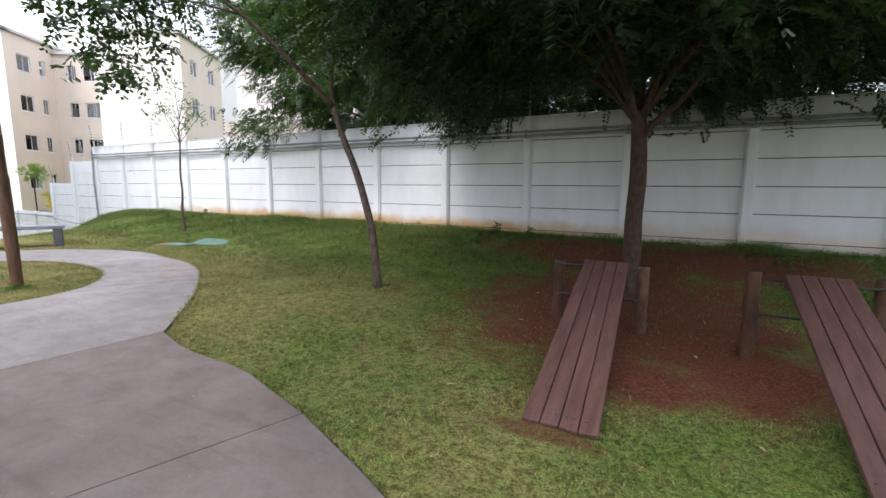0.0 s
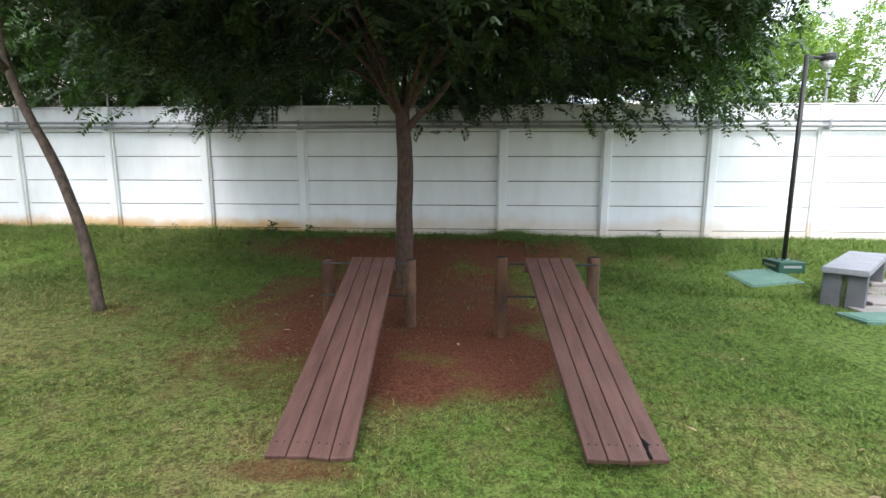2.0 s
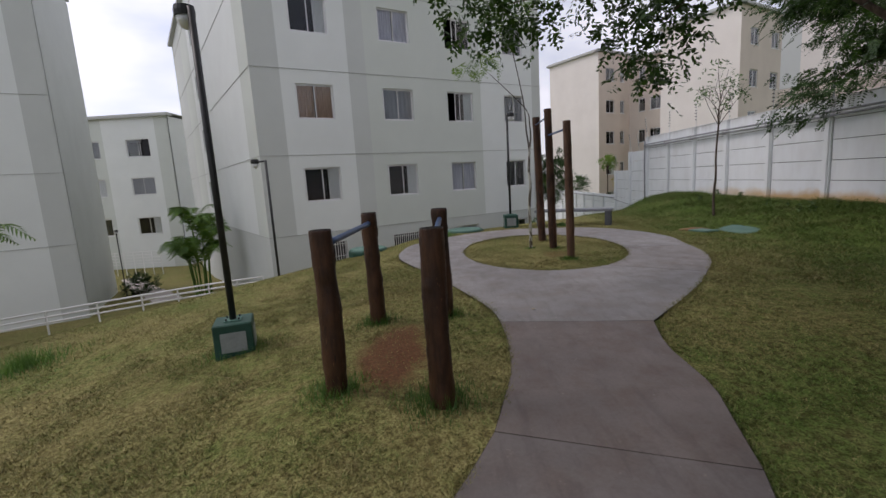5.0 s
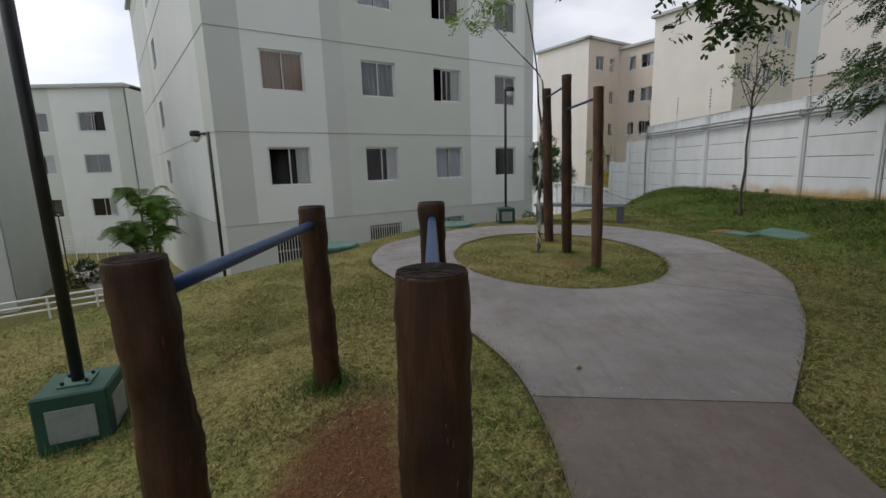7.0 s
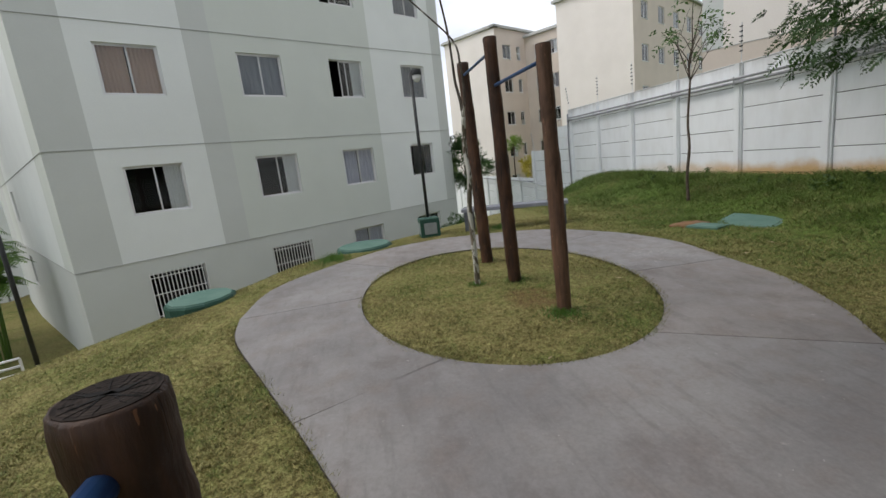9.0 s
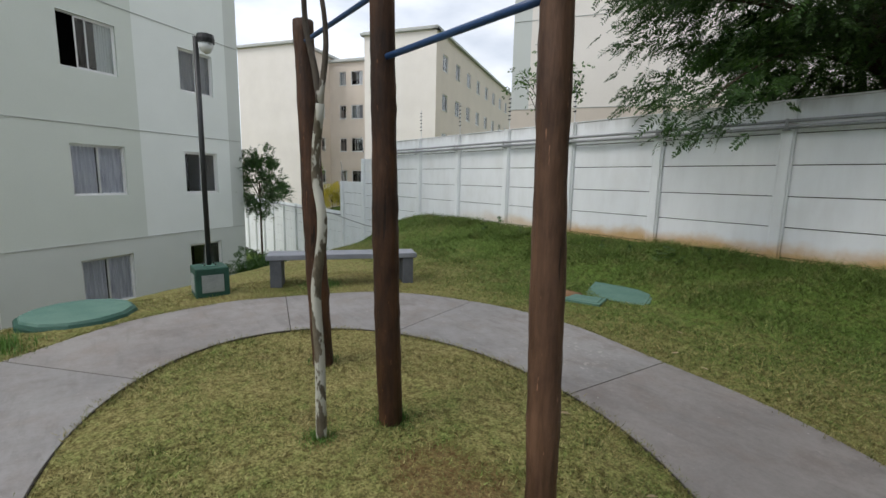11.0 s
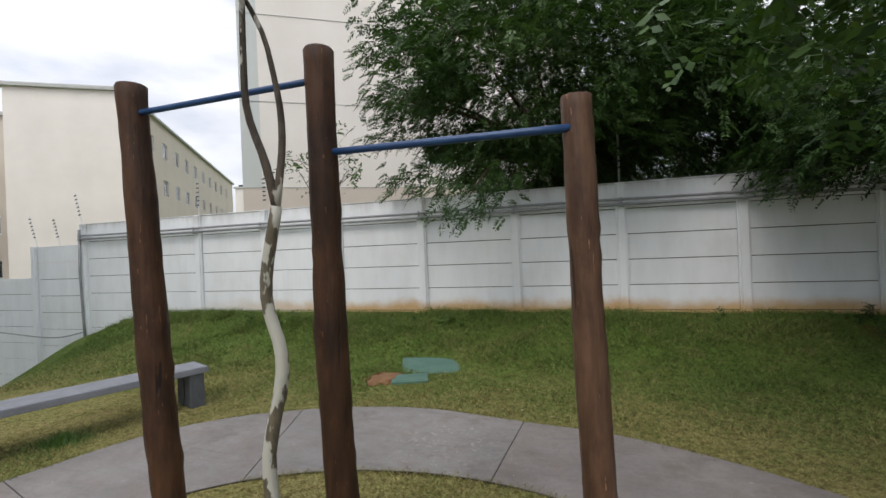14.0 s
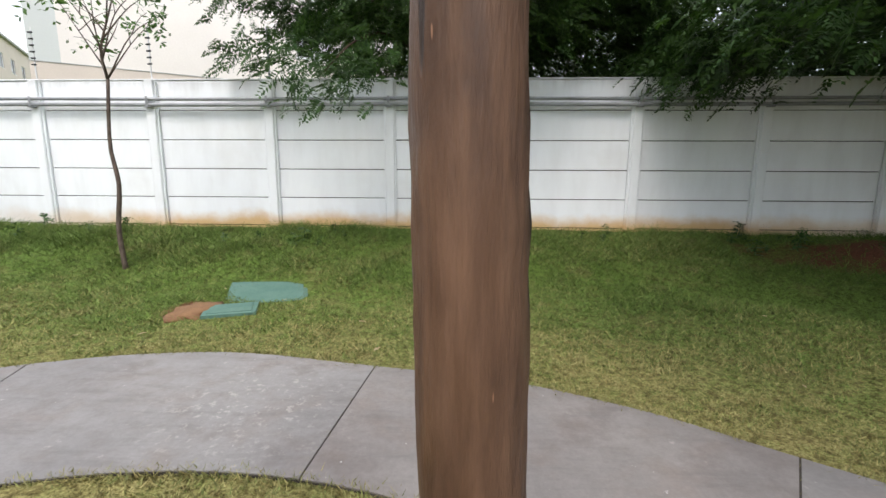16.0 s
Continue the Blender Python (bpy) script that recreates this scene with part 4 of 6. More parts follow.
# Unseen block to the south, added to hold back low skylight
mF = face_matrix(27, -17, -1, 0)
plain_block("unseen apartment block added across the lawn to shade the wall", mF, 24, 11, -4, 14, [(2.5 + 5.2 * k, 4.0 + 5.2 * k) for k in range(4)], ROWS_D[:4], 1, bands=[(1.2, 2), (9.5, 0), (15.5, 1), (22.8, 0), (99, 2)], belts=(2.86, 6.24, 9.62), wall_mat=M_GREYGREEN)


# ---- round timber posts ----
def post_bm(base, top, r0, r1, bend=0.02, seed=0, sides=24, sway=(0, 0)):
    rnd = random.Random(seed)
    b, t = Vector(base), Vector(top)
    n = 44
    pts, rad = [], []
    ph, ph2 = rnd.uniform(0, 6), rnd.uniform(0, 6)
    for i in range(n + 1):
        u = i / n
        p = b.lerp(t, u)
        p += Vector((math.sin(u * 5 + ph), math.cos(u * 4 + ph2), 0)) * bend * math.sin(u * math.pi)
        p += Vector((sway[0], sway[1], 0)) * math.sin(u * math.pi)
        pts.append(p)
        rad.append((r0 + (r1 - r0) * u) * (1 + 0.034 * math.sin(u * 9 + ph2) + 0.022 * math.sin(u * 23 + ph) + rnd.uniform(-0.018, 0.018)))
    # worn, rounded crown
    rad[-1] *= 0.99
    pts.append(t + Vector((0, 0, 0.006)))
    rad.append(r1 * 0.955)
    bm = bmesh.new()
    rings = add_tube(bm, pts, rad, sides, True, 0.03, seed)
    # low swellings where branches were cut off
    axis = (t - b).normalized()
    for _ in range(7):
        u, w = rnd.uniform(0.25, 0.97), rnd.uniform(0, math.tau)
        centre = b.lerp(t, u) + Vector((math.cos(w), math.sin(w), 0)) * r0
        size = r0 * rnd.uniform(0.55, 0.95)
        for v in bm.verts:
            near = (v.co - centre).length / size
            if near < 1.0:
                out = v.co - b - axis * (v.co - b).dot(axis)
                v.co += out.normalized() * r0 * 0.09 * (1 - near * near)
    bmesh.ops.recalc_face_normals(bm, faces=bm.faces)
    return bm, pts[-1], r1 * 0.945


def crack_bm(r, seed):
    """Dark star-shaped drying cracks on a post's end."""
    rnd = random.Random(seed)
    bm = bmesh.new()
    first = rnd.uniform(0, 6)
    # four gaping splits that meet off centre, then hairline checks running in from the rim
    runs = [(first + off + rnd.uniform(-0.15, 0.15), 0.0, r * far, r * wide) for off, far, wide in ((0, 0.88, 0.15), (1.35, 0.75, 0.11), (2.9, 0.9, 0.07), (4.4, 0.72, 0.13))]
    for k in range(17):
        runs.append((first + math.tau * k / 17 + rnd.uniform(-0.12, 0.12), r * rnd.uniform(0.12, 0.6), r * rnd.uniform(0.85, 0.995), r * rnd.uniform(0.006, 0.016)))
    for a, start, L, w in runs:
        d, s = Vector((math.cos(a), math.sin(a), 0)), Vector((-math.sin(a), math.cos(a), 0))
        left, right = [], []
        bend = 0.0
        for i in range(9):
            u = i / 8
            bend += rnd.uniform(-0.035, 0.035) * r * (i > 0)
            q = d * (start + (L - start) * u) + s * bend
            half = w * (0.45 + 0.55 * math.sin(math.pi * min(u * 1.3 + 0.2, 1))) * (1 - u ** 2.5) * rnd.uniform(0.5, 1.2) + r * 0.004
            left.append(bm.verts.new(q - s * half))
            right.append(bm.verts.new(q + s * half))
        for i in range(8):
            bm.faces.new((left[i], left[i + 1], right[i + 1], right[i]))
    r2 = bmesh.ops.extrude_face_region(bm, geom=bm.faces[:])
    for g in r2["geom"]:
        if isinstance(g, bmesh.types.BMVert):
            g.co.z += 0.0008
    bmesh.ops.recalc_face_normals(bm, faces=bm.faces)
    return bm


def log_post(root, base, top, r0, r1, mat, seed, bend=0.02, cracked=True, sway=(0, 0)):
    bm, crown, rr = post_bm(base, top, r0, r1, bend, seed, 24, sway)
    o = part("post", bm, mat, root, smooth=False)
    for p in o.data.polygons:
        p.use_smooth = abs(p.normal.z) < 0.8
    cap = part("end_grain", tube([(0, 0, -0.004), (0, 0, 0.002)], rr, 20), M_END, o, "dark weathered end grain")
    cap.location = crown
    if cracked:
        c = part("crack", crack_bm(rr, seed), M_CRACK, o)
        c.location = crown + Vector((0, 0, 0.0025))
    return o


def bar(root, a, b, r, name="bar"):
    return part(name, tube([Vector(a).lerp(Vector(b), k / 6) for k in range(7)], r, 14), M_BAR, root, "blue-painted steel bar", True)


pull = tagged(empty("pull_up_bars"), "three dark timber posts carrying two blue pull-up bars", "exercise bars")
log_post(pull, (-7.08, 2.5, -0.12), (-7.235, 2.45, 2.76), 0.088, 0.08, M_LOG, 11, 0.006, sway=(-0.02, 0))
log_post(pull, (-5.965, 2.5, -0.12), (-6.005, 2.45, 2.76), 0.083, 0.073, M_LOG, 12, 0.006, sway=(-0.025, 0))
log_post(pull, (-4.748, 2.54, -0.12), (-4.795, 2.51, 2.38), 0.071, 0.067, M_LOG_OLD, 13, 0.005)
bar(pull, (-7.2, 2.44, 2.60), (-5.97, 2.44, 2.615), 0.017)
bar(pull, (-6.0, 2.45, 2.255), (-4.78, 2.47, 2.245), 0.018)

dips = tagged(empty("parallel_bars"), "four dark timber posts carrying two blue parallel bars", "exercise bars")
for k, (x, y) in enumerate(((-0.08, -0.49), (0.2, 0.333), (-1.73, -0.44), (-1.77, 0.33))):
    log_post(dips, (x - 0.02, y + 0.005, lz(x, y) - 0.1), (x, y, 1.205), 0.088, 0.082, M_LOG, 21 + k, 0.008)
bar(dips, (-0.08, -0.47, 1.10), (-1.73, -0.43, 1.10), 0.026)
bar(dips, (0.2, 0.333, 1.10), (-1.77, 0.33, 1.10), 0.026)


# ---- inclined boards ----
def plank_ramp(x0b, x1b, yb, zb, x0t, x1t, yt, zt, posts, seed):
    root = tagged(empty("incline_board"), "sloping exercise board of four reddish stained planks between log posts", "exercise bench", group="incline boards")
    n = 4
    rnd = random.Random(seed)
    for k in range(n):
        a, b = k / n, (k + 1) / n
        g = 0.0035
        bl, br = Vector((x0b + (x1b - x0b) * a + g, yb + rnd.uniform(-0.012, 0.012), zb)), Vector((x0b + (x1b - x0b) * b - g, yb + rnd.uniform(-0.012, 0.012), zb))
        tl, tr = Vector((x0t + (x1t - x0t) * a + g, yt, zt)), Vector((x0t + (x1t - x0t) * b - g, yt, zt))
        bm = bmesh.new()
        up = Vector((0, -0.3, 0.95)) * 0.035
        lo = [bm.verts.new(p) for p in (bl, br, tr, tl)]
        hi = [bm.verts.new(p + up) for p in (bl, br, tr, tl)]
        bm.faces.new(hi)
        bm.faces.new(lo[::-1])
        for i in range(4):
            j = (i + 1) % 4
            bm.faces.new((lo[i], lo[j], hi[j], hi[i]))
        bmesh.ops.subdivide_edges(bm, edges=[e for e in bm.edges if e.calc_length() > 1], cuts=6)
        bmesh.ops.bevel(bm, geom=[e for e in bm.edges if e.is_manifold and e.calc_face_angle(0) > 0.8], offset=0.004, segments=1, affect="EDGES")
        bmesh.ops.recalc_face_normals(bm, faces=bm.faces)
        p = part("plank", bm, M_PLANK, root)
        for u in (0.04, 0.96):
            for w in (0.3, 0.7):
                q = bl.lerp(tl, u).lerp(br.lerp(tr, u), w) + up
                s = part("screw", tube([(0, 0, -0.003), (0, 0, 0.003)], 0.006, 8), M_BLACK, p)
                s.location = q
    if seed == 4:
        bm = bmesh.new()
        tilt = (zt - zb) / (yt - yb)
        rim = [(0, -0.004), (0.035, -0.004), (0.03, 0.05), (0.045, 0.09), (0.02, 0.13), (0.008, 0.08), (0.014, 0.04)]
        bm.faces.new([bm.verts.new((x0b + 0.305 + px, yb + py, zb + 0.0365 + py * tilt)) for px, py in rim])
        bmesh.ops.solidify(bm, geom=bm.faces[:], thickness=0.006)
        part("split", bm, M_CRACK, root, "dark splintered notch")
    for k, (x, y, top) in enumerate(posts):
        log_post(root, (x, y, lz(x, y) - 0.1), (x, y + 0.03, top), 0.066, 0.06, M_LOG_OLD if k else M_LOG, seed * 5 + k, 0.006, False)
    (xa, ya, ta), (xb, yb2, tb) = posts
    part("cross_rod", tube([(xa, yt - 0.03, zt - 0.03), (xb, yt - 0.03, zt - 0.03)], 0.011, 8), M_BLACK, root, "black steel rod")
    part("cross_rod", tube([(xa, yt - 0.03, zt - 0.36), (xb, yt - 0.03, zt - 0.36)], 0.011, 8), M_BLACK, root, "black steel rod")
    cleat = part("batten", box((x0t - 0.01, yt - 0.12, zt - 0.1), (x1t + 0.01, yt - 0.06, zt - 0.03), 0.005), M_PLANK, root)


plank_ramp(2.19, 2.68, 2.79, -0.16, 2.14, 2.58, 5.0, 0.585, [(1.83, 5.15, 0.56), (2.72, 5.02, 0.58)], 3)
plank_ramp(3.91, 4.34, 2.72, -0.07, 3.87, 4.34, 5.0, 0.595, [(3.63, 4.82, 0.65), (4.58, 5.05, 0.62)], 4)


# ---- benches ----
def bench(cx, cy, rot, length, label):
    z = lz(cx, cy)
    root = tagged(empty("bench", pose(cx, cy, z, 0, 0, rot)), label, "bench", group="concrete benches")
    part("seat", box((-length / 2, -0.22, 0.395), (length / 2, 0.22, 0.465), 0.008, seg=2), M_BENCH, root)
    for s in (-1, 1):
        for t in (-1, 1):
            x, y = s * (length / 2 - 0.13), t * 0.115
            part("leg", box((x - 0.08, y - 0.09, -0.12), (x + 0.08, y + 0.09, 0.393), 0.008), M_BENCH_LEG, root, "dark grey concrete leg")


bench(-9.76, 3.93, 66.5, 2.15, "grey concrete bench on the grass beside the path")
bench(8.55, 6.75, 44, 2.1, "grey concrete bench beside stepping slabs")


# ---- lamps ----
def lamp(x, y, ground, top, box_top, arm, label, boxed=True, r=0.032, turn=0):
    root = tagged(empty("street_lamp", pose(x, y, ground)), label, "lamp", group="garden lamps")
    h = top - ground
    b = box_top - ground
    if boxed:
        base = part("plinth", box((-0.2, -0.2, -0.15), (0.2, 0.2, b), 0.012), M_GREEN, root, "green painted concrete plinth")
        base.rotation_euler.z = radians(turn)
        for m in (pose(0, -0.202, 0), pose(0.202, 0, 0, 0, 0, 90), pose(-0.202, 0, 0, 0, 0, -90), pose(0, 0.202, 0, 0, 0, 180)):
            q = part("inspection_panel", box((-0.13, -0.006, 0.06), (0.13, 0.003, b - 0.09), 0.003), M_GREYPANEL, base, "grey panel")
            q.matrix_basis = m
        q = part("foot_plate", box((-0.09, -0.09, b), (0.09, 0.09, b + 0.012), 0.003), M_COVER, base)
        for sx in (-1, 1):
            for sy in (-1, 1):
                q = part("bolt", tube([(sx * 0.065, sy * 0.065, b), (sx * 0.065, sy * 0.065, b + 0.035)], 0.011, 8), M_BLACK, base)
    part("pole", tube([(0, 0, -0.2 if not boxed else b), (0, 0, h)], r, 14), M_BLACK, root, "black steel pole", True)
    ax, ay = arm
    tip = Vector((ax, ay, h - 0.03))
    part("arm", tube([(0, 0, h - 0.03), tip], r * 0.75, 10), M_BLACK, root, smooth=True)
    head = part("head", tube([(ax, ay, h - 0.07), (ax, ay, h - 0.02), (ax, ay, h + 0.03), (ax, ay, h + 0.045)], [0.1, 0.105, 0.095, 0.05], 16), M_BLACK, root, smooth=False)
    part("globe", tube([(ax, ay, h - 0.07), (ax, ay, h - 0.13), (ax, ay, h - 0.175), (ax, ay, h - 0.195)], [0.088, 0.08, 0.05, 0.012], 16), M_LAMPGLASS, head, "clear glass bowl", True)


lamp(-10.1, 2.17, lz(-10.1, 2.17), 3.24, 0.38, (0.05, 0.1), "black garden lamp on a green concrete plinth")
lamp(-1.66, -2.05, lz(-1.66, -2.05), 3.4, 0.11, (-0.06, -0.1), "black garden lamp on a green plinth in the lawn", r=0.036, turn=21)
lamp(-8.28, -4.18, lz(-8.28, -4.18) - 0.3, 2.28, 0.0, (-0.14, -0.33), "black garden lamp on the bank beside the block", False)
lamp(8.25, 7.7, lz(8.25, 7.7), 3.25, 0.2, (0.38, 0.1), "black garden lamp on a green plinth near the wall")
lamp(-24.3, -20.7, lz(-24.3, -20.7), -0.4, -3.0, (0.1, 0.1), "distant black garden lamp in the courtyard", False)


# ---- manhole covers ----
def land_tilt(x, y):
    """Turn that lays a flat thing along the slope of the ground."""
    e = 0.4
    nrm = Vector(((lz(x - e, y) - lz(x + e, y)) / (2 * e), (lz(x, y - e) - lz(x, y + e)) / (2 * e), 1)).normalized()
    return Vector((0, 0, 1)).rotation_difference(nrm).to_matrix().to_4x4()


def square_cover(x, y, rot, w, d, label):
    root = tagged(empty("manhole_cover", pose(x, y, lz(x, y) + 0.03) @ land_tilt(x, y) @ pose(0, 0, 0, 0, 0, rot)), label, "manhole cover", group="square covers")
    part("rim", box((-w / 2 - 0.04, -d / 2 - 0.04, -0.08), (w / 2 + 0.04, d / 2 + 0.04, 0.004), 0.003), M_COVER, root)
    part("lid", box((-w / 2, -d / 2, 0.0), (w / 2, d / 2, 0.012), 0.004), M_COVER, root)


def round_cover(x, y, r, rise, label):
    root = tagged(empty("manhole_cover", pose(x, y, lz(x, y))), label, "manhole cover", group="round covers")
    part("rim", tube([(0, 0, -0.3), (0, 0, rise), (0, 0, rise + 0.03)], [r, r, r * 0.97], 12), M_GREEN, root)
    part("lid", tube([(0, 0, rise + 0.02), (0, 0, rise + 0.055)], [r * 0.93, r * 0.9], 12), M_COVER, root, "green painted lid")


square_cover(-7.0, 6.87, 20, 0.78, 0.7, "faded green square inspection cover set in the lawn")
square_cover(-7.05, 6.13, 20, 0.4, 0.3, "small faded green inspection cover set in the lawn")
square_cover(7.75, 7.4, 5, 0.7, 0.6, "faded green square inspection cover near a lamp")
square_cover(7.8, 5.55, 5, 0.5, 0.3, "small green cover beside the stepping slabs")
round_cover(-9.85, 0.8, 0.55, 0.03, "low green round cover beside the path")
round_cover(-8.15, -1.75, 0.5, 0.08, "raised green round cover on the bank")
slabs = tagged(empty("stepping_slabs"), "pale concrete stepping slabs in the grass", "paving", kind="structure")
for k in range(4):
    o = part("slab", box((-0.5, -0.24, -0.06), (0.5, 0.24, 0.03), 0.01), M_PATH, slabs)
    o.matrix_world = pose(8.35 + 0.42 * k, 5.8 + 0.5 * k, lz(8.35 + 0.42 * k, 5.8 + 0.5 * k), 0, 0, -6)

# mound of red soil by the small cover
mound = bmesh.new()
bmesh.ops.create_icosphere(mound, subdivisions=3, radius=0.22)
for v in mound.verts:
    v.co = Vector((v.co.x, v.co.y * 1.3, v.co.z * 0.22)) * (1 + 0.45 * noise.noise(v.co * 9))
M_SOIL = surface("orange_soil", (0.15, 0.078, 0.038), (0.24, 0.13, 0.062), rough=0.95, coarse=9, fine=60, relief=0.5)
o = tagged(link_mesh("soil_mound", mound, M_SOIL, smooth=True), "small mound of loose orange soil in the grass", "soil")
o.location = (-7.4, 6.12, lz(-7.4, 6.12))


# ---- white rail along the edge of the bank ----
rail = tagged(empty("handrail"), "low white metal handrail along the edge of the bank", "railing")
RP = [(-8.9, -4.85), (-8.3, -6.1), (-7.5, -7.4), (-6.4, -8.9), (-5.2, -10.4), (-4.0, -12)]
rp = [Vector((x - 0.25, y - 0.15, -0.88 - 0.02 * k)) for k, (x, y) in enumerate(RP)]
for dz in (0, -0.13, -0.26):
    part("rail_tube", tube(curve_pts([p + Vector((0, 0, dz)) for p in rp], 24), 0.022, 8), M_RAIL, rail, smooth=True)
for k, p in enumerate(curve_pts(rp, 10)):
    part("baluster", tube([p, p + Vector((0, 0, -1.6))], 0.02, 8), M_RAIL, rail)

fence2 = tagged(empty("handrail"), "white metal stair railing before the far block", "railing")
for k in range(5):
    part("rail_tube", tube([(-33.5, -33, -3.0 - 0.25 * k), (-33.8, -24.5, -3.0 - 0.25 * k)], 0.03, 6), M_RAIL, fence2)
for k in range(12):
    part("baluster", tube([(-33.5 - 0.027 * k, -33 + 0.77 * k, -2.95), (-33.5 - 0.027 * k, -33 + 0.77 * k, -5.4)], 0.03, 6), M_RAIL, fence2)
yard = tagged(empty("courtyard_walk"), "pale paved walk across the lower courtyard", "pavement", kind="structure")
for k in range(8):
    x, y = -20.5 - 1.55 * k, -15.6 - 1.4 * k
    o = part("slab", box((-1.05, -0.7, -0.1), (1.05, 0.7, 0.06), 0.01), M_PAVE, yard)
    o.matrix_world = pose(x, y, lz(x, y), 0, 0, 42)


# ---- foliage ----
def unit(v):
    return v / np.maximum(np.linalg.norm(v, axis=1, keepdims=True), 1e-6)


def fronds(rng, centre, direction, length, pairs, leaf, wide, droop, spread=0.35):
    """Feathered leaves: for each centre a stalk with pairs of leaflets. Returns vertices and quads."""
    n = len(centre)
    d = unit(direction)
    down = np.array([0, 0, -1.0])
    side = unit(np.cross(d, rng.normal(0, 0.45, (n, 3)) + np.array([0, 0, 1.0])))
    u = np.linspace(0.12, 1.0, pairs)
    L = length * rng.uniform(0.7, 1.25, n)
    p = centre[:, None, :] + d[:, None, :] * (L[:, None] * u)[:, :, None] + down * (droop * L[:, None] * u * u)[:, :, None]
    out = []
    taper = (1 - 0.55 * (u - 0.35) ** 2 * 2)[None, :, None]
    for s in (-1, 1):
        ld = unit((side * s)[:, None, :].repeat(pairs, 1).reshape(-1, 3) + (d * spread)[:, None, :].repeat(pairs, 1).reshape(-1, 3) + rng.normal(0, 0.16, (n * pairs, 3)) + down * 0.25).reshape(n, pairs, 3)
        ln = leaf * rng.uniform(0.8, 1.2, (n, pairs, 1)) * taper
        w = d[:, None, :] * wide * 0.5 * rng.uniform(0.8, 1.2, (n, pairs, 1)) + rng.normal(0, 0.1, (n, pairs, 3)) * wide
        a = p
        b = p + ld * ln * 0.45 + w
        c = p + ld * ln
        e = p + ld * ln * 0.45 - w
        out.append(np.stack([a, b, c, e], 2).reshape(-1, 3))
    v = np.concatenate(out)
    return v, np.arange(len(v)).reshape(-1, 4)


def crown_part(root, rng, centres, dirs, material, length=0.3, pairs=11, leaf=0.075, wide=0.02, droop=0.35, spread=0.35, name="crown", label=""):
    v, f = fronds(rng, centres, dirs, length, pairs, leaf, wide, droop, spread)
    return mesh_from_arrays(name, v, f, material, root, label)


def clumps(rng, centres, per, sigma):
    c = np.repeat(np.asarray(centres), per, 0)
    return c + rng.normal(0, 1, c.shape) * np.asarray(sigma)


def limb(root, pts, r0, r1, mat, n=16, seed=0, name="limb"):
    p = curve_pts(pts, n)
    rad = [r0 + (r1 - r0) * (k / n) ** 0.8 for k in range(n + 1)]
    return part(name, tube(p, rad, 10, 0.04, seed), mat, root, smooth=True)


